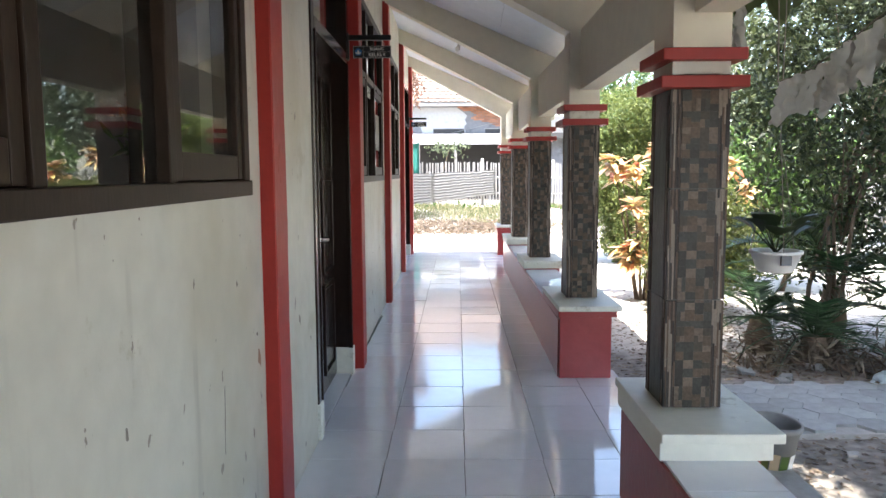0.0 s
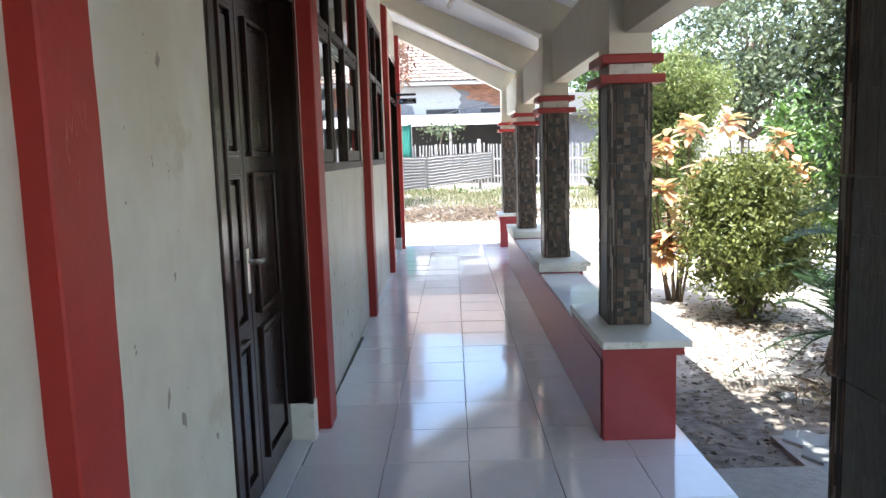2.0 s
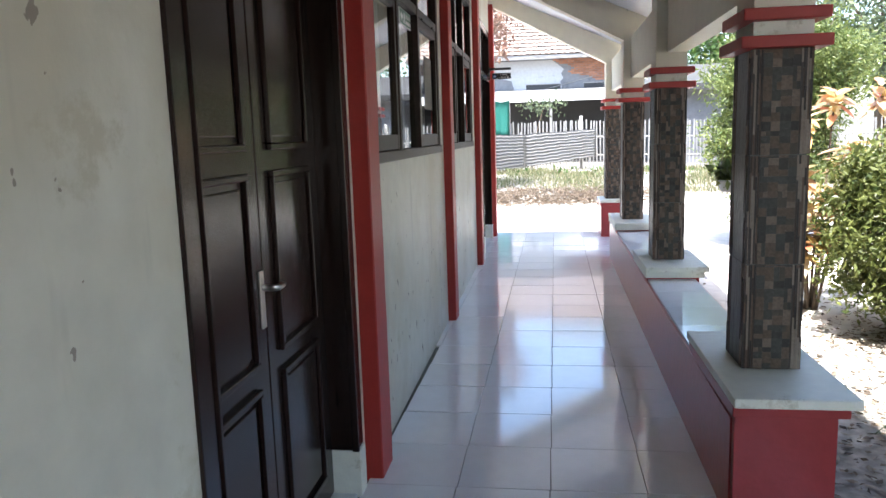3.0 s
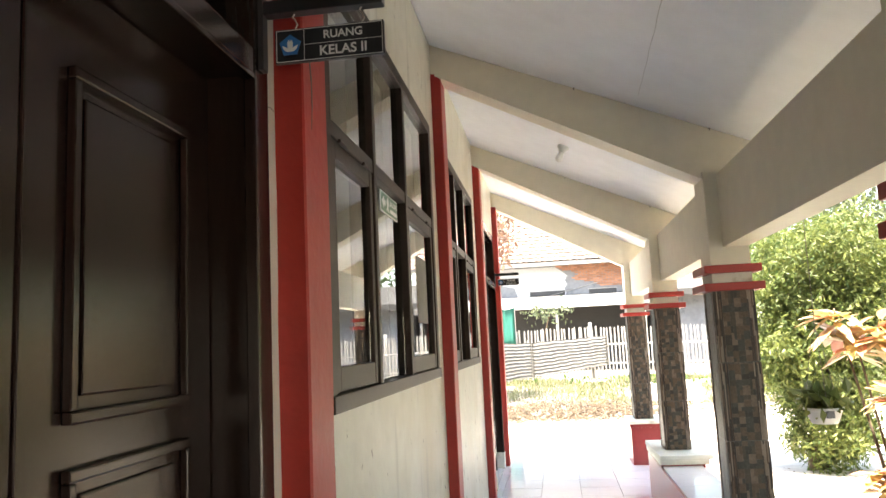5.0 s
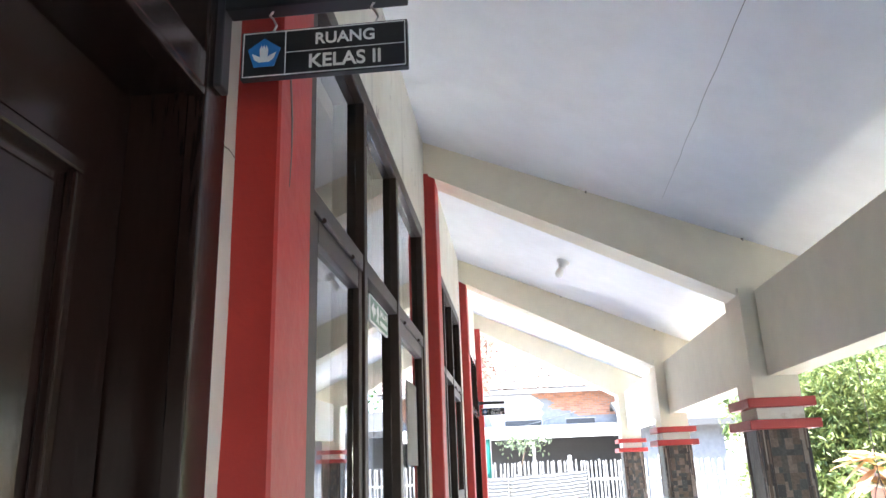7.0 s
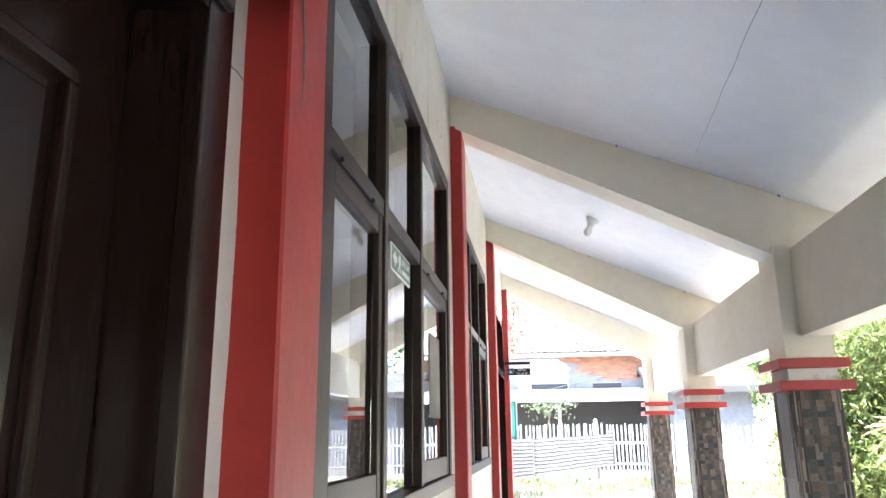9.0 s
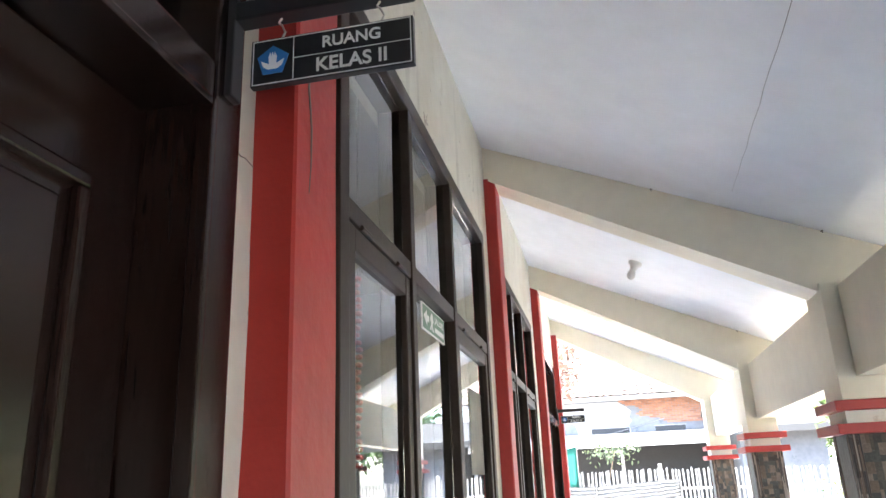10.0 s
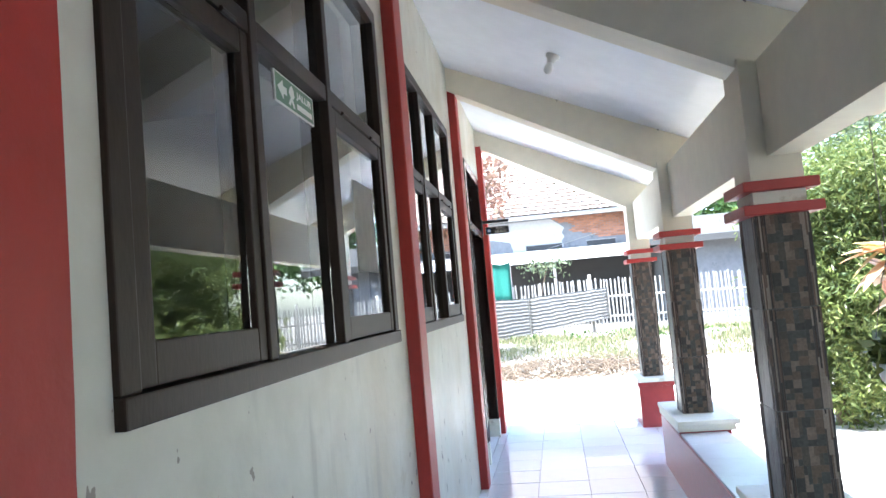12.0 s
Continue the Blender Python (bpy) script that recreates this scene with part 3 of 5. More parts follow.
for a, b in ((2.44, 3.13), (4.77, 5.64), (7.22, 7.99), (9.64, 10.57), (12.08, 12.73)):
    pedestal(a, b)


# ---- windows ----
def window(i, y0, y1, cuts):
    z0, z1 = WIN_Z
    w = tagged(new("window_%d" % i), "dark brown wooden window with six glass panes", "window", "classroom windows", "structure")
    f, s0 = 0.06, 0.05
    xf, xb = WALL_X + 0.012, WALL_X - 0.09
    part("window_sill", box(xb, xf + 0.008, y0, y1, z0, z0 + s0, 0.004), FRAME, w)
    part("window_head", box(xb, xf, y0, y1, z1 - f, z1, 0.004), FRAME, w)
    for y in (y0, y1 - f):
        part("window_jamb", box(xb, xf, y, y + f, z0 + s0, z1 - f, 0.004), FRAME, w)
    mid = [y0 + (y1 - y0) * c for c in cuts]
    for y in mid:
        part("mullion", box(xb, xf, y - 0.022, y + 0.022, z0 + s0, z1 - f, 0.004), FRAME, w)
    spans = [(y0 + f, mid[0] - 0.022), (mid[0] + 0.022, mid[1] - 0.022), (mid[1] + 0.022, y1 - f)]
    zt, zb = 2.10, z0 + s0
    for k, (a, b) in enumerate(spans):
        part("transom", box(xb, xf - 0.004, a, b, zt, zt + 0.05, 0.003), FRAME, w)
        part("pane", box(WALL_X - 0.019, WALL_X - 0.015, a, b, zt + 0.05, z1 - f), GLASS, w).visible_shadow = False
        if k != 1:
            xo, xi = WALL_X + 0.005, WALL_X - 0.045
            s = part("casement", box(xi, xo, a + 0.004, a + 0.058, zb + 0.004, zt - 0.004, 0.004), FRAME, w, "hinged brown sash")
            part("stile", box(xi, xo, b - 0.046, b - 0.004, zb + 0.004, zt - 0.004, 0.004), FRAME, s)
            part("bottom_rail", box(xi, xo - 0.001, a + 0.058, b - 0.046, zb + 0.004, zb + 0.078, 0.004), FRAME, s)
            part("top_rail", box(xi, xo - 0.001, a + 0.058, b - 0.046, zt - 0.06, zt - 0.004, 0.004), FRAME, s)
            part("pane", box(WALL_X - 0.016, WALL_X - 0.012, a + 0.058, b - 0.046, zb + 0.078, zt - 0.06), GLASS, s).visible_shadow = False
            for q in (0.22, 0.78):
                yy = a + (b - a) * q
                part("hinge", tube(bmesh.new(), [(xo + 0.005, yy - 0.035, zt + 0.0), (xo + 0.005, yy + 0.035, zt + 0.0)], [0.007, 0.007], 8), FRAME, s, "small worn hinge")
        else:
            part("pane", box(WALL_X - 0.024, WALL_X - 0.020, a, b, zb, zt), GLASS, w).visible_shadow = False
    return w


for i, (a, b) in enumerate(WINDOWS):
    window(i + 1, a, b, (0.395, 0.675) if i == 0 else (0.305, 0.607))


# ---- doors ----
def door(i, y0, y1):
    d = tagged(new("door_%d" % i), "dark brown panelled double door with a glass transom, closed", "door", "classroom doors", "structure")
    f, top, zl = 0.08, 2.70, 2.07
    xf, xb = WALL_X + 0.01, WALL_X - 0.135
    for y in (y0, y1 - f):
        part("door_jamb", box(xb, xf, y, y + f, 0.185, top, 0.005), WOOD, d)
        part("jamb_base", box(xb, xf + 0.008, y - 0.004, y + f + 0.004, -0.01, 0.185, 0.004), WHITE_STONE, d, "white painted block under the jamb")
    part("threshold", box(xb, WALL_X - 0.001, y0 + f, y1 - f, -0.02, 0.006, 0.002), TILE, d, "white glazed tile strip")
    part("door_head", box(xb, xf, y0 + f, y1 - f, top - f, top, 0.005), WOOD, d)
    part("lintel", box(xb, xf, y0 + f, y1 - f, zl, zl + 0.065, 0.006), WOOD, d)
    for y in (y0 + f, y1 - f - 0.014):
        part("door_bead", box(xf - 0.02, xf + 0.007, y, y + 0.014, 0.185, zl, 0.003), WOOD, d)
    part("door_bead", box(xf - 0.02, xf + 0.007, y0 + f + 0.014, y1 - f - 0.014, zl - 0.014, zl, 0.003), WOOD, d)
    part("transom_pane", box(WALL_X - 0.06, WALL_X - 0.056, y0 + f, y1 - f, zl + 0.065, top - f), GLASS, d).visible_shadow = False
    mid = (y0 + y1) / 2
    for a, b, s in ((y0 + f + 0.004, mid - 0.003, 0), (mid + 0.003, y1 - f - 0.004, 1)):
        xo, xi = WALL_X - 0.095, WALL_X - 0.13
        leaf = part("door_leaf", box(xi, xo, a, b, 0.012, zl - 0.004, 0.004), WOOD, d, "dark varnished panelled leaf")
        p0, p1 = (a + 0.112, b - 0.132) if s else (a + 0.132, b - 0.112)
        for z0, z1 in ((0.14, 0.66), (0.76, 1.292), (1.395, 1.90)):
            for q in (box(xo, xo + 0.016, p0 - 0.02, p1 + 0.02, z1, z1 + 0.02, 0.004), box(xo, xo + 0.016, p0 - 0.02, p1 + 0.02, z0 - 0.02, z0, 0.004),
                      box(xo, xo + 0.016, p0 - 0.02, p0, z0, z1, 0.004), box(xo, xo + 0.016, p1, p1 + 0.02, z0, z1, 0.004)):
                part("moulding", q, WOOD, leaf)
            part("panel", box(xo, xo + 0.006, p0 + 0.02, p1 - 0.02, z0 + 0.02, z1 - 0.02, 0.004), WOOD, leaf)
    yh = mid - 0.026
    part("handle_plate", box(WALL_X - 0.095, WALL_X - 0.088, yh - 0.015, yh + 0.015, 0.845, 1.02, 0.003), STEEL, d, "worn steel lock plate")
    h = bmesh.new()
    tube(h, [(WALL_X - 0.09, yh, 0.97), (WALL_X - 0.045, yh, 0.97), (WALL_X - 0.043, yh + 0.01, 0.97), (WALL_X - 0.045, yh + 0.06, 0.968)], [0.01, 0.01, 0.011, 0.008], 10)
    part("door_handle", h, STEEL, d, "steel lever handle", True)
    return d


for i, (a, b) in enumerate(DOORS):
    door(i + 1, a, b)


# ---- room signs on brackets ----
def room_sign(y, words, z=2.105):
    s = thing("room_sign", "black hanging room sign with white lettering and a blue emblem", "sign", "room signs", m=pose(WALL_X - 0.009, y, 0))
    part("bracket_plate", box(0.009, 0.03, -0.016, 0.016, z - 0.012, z + 0.16, 0.003), BLACK, s)
    part("bracket_arm", box(0.03, 0.305, -0.016, 0.016, z + 0.115, z + 0.147, 0.003), BLACK, s, "black square-bar arm")
    b = part("board", box(0.055, 0.305, -0.006, 0.006, z, z + 0.078, 0.001), BLACK, s, "black sign board")
    for x in (0.10, 0.255):
        h = bmesh.new()
        tube(h, [(x, 0, z + 0.078), (x + 0.006, 0, z + 0.09), (x, 0, z + 0.103), (x - 0.005, 0, z + 0.108), (x, 0, z + 0.116)], [0.0018] * 5, 6)
        part("hook", h, STEEL, s, "thin steel hook")
    for q in (box(0.058, 0.302, -0.0068, -0.006, z + 0.002, z + 0.0034), box(0.058, 0.302, -0.0068, -0.006, z + 0.0746, z + 0.076),
              box(0.058, 0.0594, -0.0068, -0.006, z + 0.0034, z + 0.0746), box(0.3006, 0.302, -0.0068, -0.006, z + 0.0034, z + 0.0746),
              box(0.122, 0.1232, -0.0068, -0.006, z + 0.0034, z + 0.0746), box(0.1232, 0.3006, -0.0068, -0.006, z + 0.0385, z + 0.0395)):
        part("line", q, WHITE, b)
    pts = [(0.0905 + 0.026 * math.sin(2 * math.pi * k / 5), z + 0.039 + 0.026 * math.cos(2 * math.pi * k / 5)) for k in range(5)]
    em = part("emblem", prism(pts, "y", -0.0075, -0.006), BLUE, b, "blue five-sided emblem")
    part("emblem_mark", prism([(0.072, z + 0.040), (0.076, z + 0.030), (0.083, z + 0.025), (0.098, z + 0.025), (0.105, z + 0.030), (0.109, z + 0.040), (0.101, z + 0.036), (0.096, z + 0.033), (0.097, z + 0.046), (0.094, z + 0.053), (0.0925, z + 0.046), (0.0905, z + 0.054), (0.0885, z + 0.046), (0.087, z + 0.053), (0.084, z + 0.046), (0.085, z + 0.033), (0.080, z + 0.036)], "y", -0.0085, -0.0075), WHITE, em)
    for k, (wd, dz, size) in enumerate(zip(words, (0.057, 0.020), (0.026, 0.031))):
        text("lettering", wd, size, pose(0.212, -0.0065, z + dz, 90, 0, 0), WHITE, b, 0.0006)
    return s


room_sign(4.975, ("RUANG", "KELAS II"))
room_sign(12.16, ("RUANG", "KELAS III"))


# ---- ceiling fittings ----
def bulb(x, y):
    z = ceil_z(x)
    b = thing("ceiling_bulb", "small white bulb in a holder on the sloping ceiling", "lamp", m=pose(x, y, z, 0, 24, 0))
    part("holder", lathe([(0.045, 0.0), (0.045, -0.018), (0.03, -0.026), (0.022, -0.05), (0.0, -0.05)][::-1], 16), PLASTIC, b, "white plastic lamp holder", True)
    part("glass_bulb", lathe([(0.0, -0.125), (0.018, -0.12), (0.028, -0.10), (0.026, -0.08), (0.016, -0.05)], 16), PLASTIC, b, "unlit white bulb", True)


bulb(0.205, 8.97)
for a, b in RAFTER_Y[2:5]:
    for x in (0.236, 0.945):
        y = a + (b - a) * (x - WALL_X) / (0.93 - WALL_X)
        hook = thing("ceiling_hook", "small dark hook where rafter meets ceiling", "hook", "ceiling hooks", m=pose(x, y - 0.006, ceil_z(x) - 0.004))
        part("pin", tube(bmesh.new(), [(0, 0.006, 0), (0, -0.012, -0.004), (0, -0.014, -0.014)], [0.004, 0.004, 0.003], 6), CRACK, hook)
bm = bmesh.new()
cr = random.Random(3)
pts = [Vector((0.512 + 0.05 * k / 14 + 0.0025 * cr.uniform(-1, 1), 5.75 + 1.62 * k / 14, 0)) for k in range(15)]
pts = [Vector((p.x, p.y, ceil_z(p.x) - 0.0005)) for p in pts]
tube(bm, pts, [0.0012 - 0.00006 * k for k in range(15)], 5)
tagged(part("ceiling_crack", bm, CRACK), "thin dark crack across the white ceiling board", "crack", "", "structure")

# evacuation sign on the window
def exit_sign(y, z):
    s = thing("evacuation_sign", "small green and white evacuation sign stuck on the window", "sign", m=pose(WALL_X - 0.020, y, z) @ Matrix.Diagonal((1, 1.38, 0.82, 1)))
    b = part("plate", box(0, 0.004, 0, 0.235, -0.105, 0, 0.001), WHITE, s)
    part("field", box(0.004, 0.0046, 0.006, 0.229, -0.099, -0.006), GREEN, b, "green printed field")
    part("arrow", prism([(0.014, -0.05), (0.046, -0.02), (0.046, -0.038), (0.066, -0.038), (0.066, -0.064), (0.046, -0.064), (0.046, -0.084)], "x", 0.0046, 0.0052), WHITE, b, "white arrow")
    part("running_figure_mark", prism([(0.074, -0.085), (0.088, -0.06), (0.078, -0.045), (0.086, -0.025), (0.098, -0.014), (0.106, -0.026), (0.112, -0.05), (0.1, -0.062), (0.112, -0.09), (0.102, -0.09), (0.092, -0.07), (0.084, -0.09)], "x", 0.0046, 0.0052), WHITE, b)
    text("lettering", "JALUR", 0.034, Matrix(((0, 0, 1, 0.0047), (1, 0, 0, 0.172), (0, 1, 0, -0.035), (0, 0, 0, 1))), WHITE, b, 0.0004)
    part("lettering_bar", box(0.0046, 0.0052, 0.125, 0.22, -0.085, -0.065), WHITE, b, "small unreadable white words")


exit_sign(6.258, 2.088)


# things seen behind the glass
ledge = thing("window_ledge", "brown wooden ledge inside the classroom under the window", "ledge", m=pose(-0.755, 0.46, 1.28))
part("board", box(-0.32, -0.002, 0, 2.07, -0.03, 0.0, 0.004), FRAME, ledge)
for q in (0.2, 1.9):
    part("bracket", prism([(-0.28, -0.03), (-0.002, -0.03), (-0.002, -0.25)], "y", q, q + 0.03), FRAME, ledge)
vase = thing("flower_vase", "brown wooden vase with pink flowers behind the window", "vase", m=pose(-0.90, 2.43, 1.28))
part("vase", lathe([(0.0, 0.0), (0.05, 0.0), (0.055, 0.02), (0.05, 0.15), (0.046, 0.15), (0.046, 0.05), (0.0, 0.05)], 18), material("varnished_bamboo", (0.30, 0.15, 0.06), 0.4, vary=0.2), vase, "brown bamboo vase", True)
me = leaf_mesh(np.random.default_rng(5).normal(size=(60, 3)) * [0.035, 0.035, 0.05] + [0, 0, 0.2], 0.07, LEAF_MID, 0.3, -0.8)
new("stems", me).parent = vase
me = leaf_mesh(np.random.default_rng(6).normal(size=(60, 3)) * [0.03, 0.03, 0.02] + [0, 0, 0.27], 0.04, LEAF_CROTON, 0.8, -0.4)
new("flowers", me).parent = vase
garland = thing("paper_garland", "red paper garland hanging inside the classroom window", "garland", m=pose(-1.05, 6.9, 0))
bm = bmesh.new()
for k in range(26):
    bmesh.ops.create_icosphere(bm, subdivisions=1, radius=0.018, matrix=pose(0.006 * math.sin(k), 0.004 * math.cos(2 * k), 1.62 + k * 0.03) @ Matrix.Diagonal((1, 1, 0.75, 1)))
part("beads", bm, material("red_paper", (0.5, 0.05, 0.03), 0.7), garland)
part("cord", tube(bmesh.new(), [(0, 0, 1.6), (0, 0, 3.3)], [0.003, 0.003], 6), CORD, garland)
notice = thing("paper_notice", "plain white paper sheet stuck on the window pane", "paper", m=pose(WALL_X - 0.0108, 6.97, 1.57))
bm = bmesh.new()
rows = [[bm.verts.new((0.002 * abs(math.sin(2.2 * k / 8 + 3 * z)), 0.036 * k, z)) for k in range(9)] for z in (0, 0.08, 0.16, 0.24, 0.33)]
for r0, r1 in zip(rows, rows[1:]):
    for k in range(8):
        bm.faces.new((r0[k], r0[k + 1], r1[k + 1], r1[k]))
bmesh.ops.solidify(bm, geom=bm.faces[:], thickness=0.0006)
part("sheet", bm, CLOTH, notice, "", True)


# ---- veranda clutter: hanging pots, cloth, bucket ----
def hanging_pot(x, y, z, top, seed, big):
    p = thing("hanging_pot", "white plastic hanging pot with trailing green plant", "plant pot", "hanging pots", m=pose(x, y, z))
    part("pot", lathe([(0.0, -0.085), (0.062, -0.085), (0.07, -0.075), (0.094, -0.012), (0.1, -0.012), (0.1, 0.0), (0.09, 0.0), (0.066, -0.07), (0.0, -0.07)], 24), PLASTIC, p, "white ribbed plastic pot", True)
    part("soil", lathe([(0.084, -0.02), (0.06, -0.014), (0.0, -0.012)][::-1], 16), BARK, p, "dark soil", True)
    for k in range(3):
        a = 2 * math.pi * k / 3 + 0.4
        part("cord", tube(bmesh.new(), [(0.097 * math.cos(a), 0.097 * math.sin(a), -0.005), (0.03 * math.cos(a), 0.03 * math.sin(a), 0.34), (0, 0, 0.42)], [0.002] * 3, 5), CORD, p)
    part("hook_cord", tube(bmesh.new(), [(0, 0, 0.42), (0.004, 0.003, top - z)], [0.0025] * 2, 5), CORD, p)
    part("label_sticker", box(-0.02, 0.02, -0.0985, -0.088, -0.05, -0.012, 0.001), HOUSE_WALL, p, "small printed sticker")
    r = np.random.default_rng(seed)
    if big:
        for k in range(9):
            a, tilt = r.uniform(0, 6.28), r.uniform(0.3, 1.0)
            d = Vector((math.cos(a) * tilt, math.sin(a) * tilt, 0.8)).normalized()
            L, W = r.uniform(0.15, 0.22), r.uniform(0.055, 0.08)
            s = d.cross(Vector((0, 0, 1))).normalized()
            up = s.cross(d)
            bm = bmesh.new()
            prev = None
            for q in range(9):
                u = q / 8
                c = d * (0.03 + L * (0.35 + 0.65 * u)) + Vector((0, 0, -0.22 * L * u * u))
                w = W * math.sin(math.pi * min(1, u * 0.97 + 0.03)) ** 0.7
                ring = [bm.verts.new(c - s * w + up * w * 0.25), bm.verts.new(c), bm.verts.new(c + s * w + up * w * 0.25)]
                if prev:
                    for i in (0, 1):
                        bm.faces.new((prev[i], prev[i + 1], ring[i + 1], ring[i]))
                prev = ring
            tube(bm, [(0, 0, -0.01), d * (0.03 + L * 0.38)], [0.004, 0.002], 5)
            part("leaf", bm, LEAF_DARK, p, "", True)
    else:
        pts = r.normal(size=(130, 3)) * [0.055, 0.055, 0.025] + [0, 0, 0.04]
        new("foliage", leaf_mesh(pts, 0.09, LEAF_YELLOW, 0.55, 0.0)).parent = p


hanging_pot(1.36, 2.98, 1.045, 2.36, 4, True)
hanging_pot(1.44, 7.72, 1.03, 2.32, 9, False)


def rag(y, x, w, drop, top, seed, parent):
    """One crumpled torn strip hung by its upper edge, running towards lower y."""
    r = random.Random(seed)
    bm = bmesh.new()
    n, m = 13, 10
    ph, ph2 = r.uniform(0, 6), r.uniform(0, 6)
    lean = r.uniform(-0.02, 0.05)
    hem = [0.78 + 0.22 * r.random() - (0.22 if r.random() < 0.2 else 0) for i in range(n)]
    grid = []
    for j in range(m):
        v = j / (m - 1)
        row = []
        for i in range(n):
            u = i / (n - 1)
            yy = y - w * u * (1 - 0.1 * v) + lean * v + 0.006 * math.sin(23 * v + ph2 + 5 * u)
            zz = top(y - w * u) - drop * v * (hem[i] if v > 0.5 else 0.92) + 0.006 * math.sin(15 * u + ph)
            fold = 0.016 * math.sin(13 * u + ph + 1.5 * v) * (0.35 + v) + 0.008 * math.sin(29 * u + 7 * v + ph2) + 0.006 * math.sin(17 * v - 9 * u)
            row.append(bm.verts.new((x + fold, yy, zz)))
        grid.append(row)
    for a, b in zip(grid, grid[1:]):
        for i in range(n - 1):
            bm.faces.new((a[i], a[i + 1], b[i + 1], b[i]))
    bmesh.ops.solidify(bm, geom=bm.faces[:], thickness=0.0015)
    part("cloth_strip", bm, CLOTH, parent, "", True)


def hanging_cloth():
    c = thing("hanging_cloth", "ragged whitish cloth strips hung along the eave", "cloth")
    r = random.Random(8)
    tops = [(2.92, 1.685), (2.68, 1.70), (2.50, 1.735), (2.31, 1.785), (2.2, 1.81), (1.6, 1.93), (1.0, 2.03)]

    def top_at(v):
        for (a, za), (b, zb) in zip(tops, tops[1:]):
            if a >= v >= b:
                return za + (zb - za) * (a - v) / (a - b)
        return tops[-1][1] if v < 2 else tops[0][1]
    y, k = 2.91, 0
    for w, drop in ((0.20, 0.165), (0.17, 0.15), (0.10, 0.19), (0.13, 0.17), (0.19, 0.18), (0.12, 0.15), (0.2, 0.19), (0.14, 0.16), (0.22, 0.18), (0.15, 0.16), (0.2, 0.18)):
        rag(y, 1.31 + 0.012 * (k % 3), w, drop, top_at, 80 + k, c)
        y -= w * 0.82
        k += 1
    part("line", tube(bmesh.new(), [(1.315, a, z + 0.004) for a, z in tops], [0.003] * len(tops), 6), CORD, c, "thin hanging line")
    part("tie", tube(bmesh.new(), [(1.315, 1.0, 2.03), (1.33, 0.95, ceil_z(1.33))], [0.003] * 2, 5), CORD, c)
    part("tie", tube(bmesh.new(), [(1.315, 2.92, 1.689), (1.33, 3.0, ceil_z(1.33))], [0.003] * 2, 5), CORD, c)
    scrap = thing("cloth_scrap", "torn pale cloth scrap hung from the eave by the column", "cloth")
    rag(3.36, 1.315, 0.085, 0.2, lambda v: 2.06, 99, scrap)
    part("tie", tube(bmesh.new(), [(1.315, 3.32, 2.05), (1.315, 3.32, ceil_z(1.315))], [0.0025] * 2, 5), CORD, scrap)


def eave_vine():
    """A climbing plant along the eave: one stem with broad drooping leaves."""
    v = thing("eave_vine", "climbing vine with broad dark leaves along the eave", "vine")
    r = random.Random(17)
    stem = [(1.42 + 0.02 * math.sin(3 * k), 3.5 - 0.17 * k, 2.13 - 0.002 * k + 0.025 * math.sin(1.7 * k)) for k in range(14)]
    part("stem", tube(bmesh.new(), stem, [0.006] * 14, 6), BARK, v, "thin brown stem", True)
    for k in range(44):
        x, y, z = stem[r.randrange(14)]
        y += r.uniform(-0.09, 0.09)
        a = r.uniform(0, 6.28)
        d = Vector((0.45 * math.cos(a), 0.45 * math.sin(a), -r.uniform(0.35, 1.0))).normalized()
        s = d.cross(Vector((math.sin(a), math.cos(a), 0.3))).normalized()
        up = s.cross(d)
        L, W = r.uniform(0.10, 0.15), r.uniform(0.034, 0.05)
        o = Vector((x, y, z))
        bm = bmesh.new()
        tube(bm, [o, o + d * 0.03], [0.002, 0.0015], 4)
        prev = None
        for q in range(8):
            u = q / 7
            c = o + d * (0.028 + L * u) + up * 0.02 * u * u
            w = W * (math.sin(math.pi * min(1, (u * 0.9 + 0.1))) ** 0.6) * (1.15 - 0.5 * u)
            ring = [bm.verts.new(c - s * w + up * w * 0.3), bm.verts.new(c), bm.verts.new(c + s * w + up * w * 0.3)]
            if prev:
                for i in (0, 1):
                    bm.faces.new((prev[i], prev[i + 1], ring[i + 1], ring[i]))
            prev = ring
        part("leaf", bm, LEAF_DARK, v, "", True)


eave_vine()
hanging_cloth()

bucket = thing("bucket", "open round waste bucket with a patterned label standing on the ground", "bucket", m=pose(1.66, 3.66, -0.205, 4, 5, 0))
part("body", lathe([(0.0, 0.0), (0.095, 0.0), (0.118, 0.30), (0.126, 0.30), (0.128, 0.325), (0.118, 0.33), (0.112, 0.32), (0.09, 0.02), (0.0, 0.02)], 28), TERRACOTTA, bucket, "grey plastic body", True)
# dark disc added halfway up to paint the shade within
part("inside", lathe([(0.0, 0.16), (0.1, 0.16)], 20), DARK, bucket, "dark disc painting the shade in the empty bucket")
for k in range(14):
    a = 2 * math.pi * k / 14
    q = random.Random(k)
    mt = (PLASTIC, LEAF_YELLOW, LEAF_CROTON, LEAF_MID)[k % 4]
    z = 0.06 + 0.06 * q.random()
    bm = bmesh.new()
    vs = []
    for da, dz in ((-0.2, 0), (0.2, 0), (0.2, 0.1), (-0.2, 0.1)):
        ra = 0.0965 + 0.077 * (z + dz) + 0.003
        vs.append(bm.verts.new((ra * math.cos(a + da), ra * math.sin(a + da), z + dz)))
    bm.faces.new(vs)
    part("label_patch", bm, mt, bucket, "faded coloured label")

bm = bmesh.new()
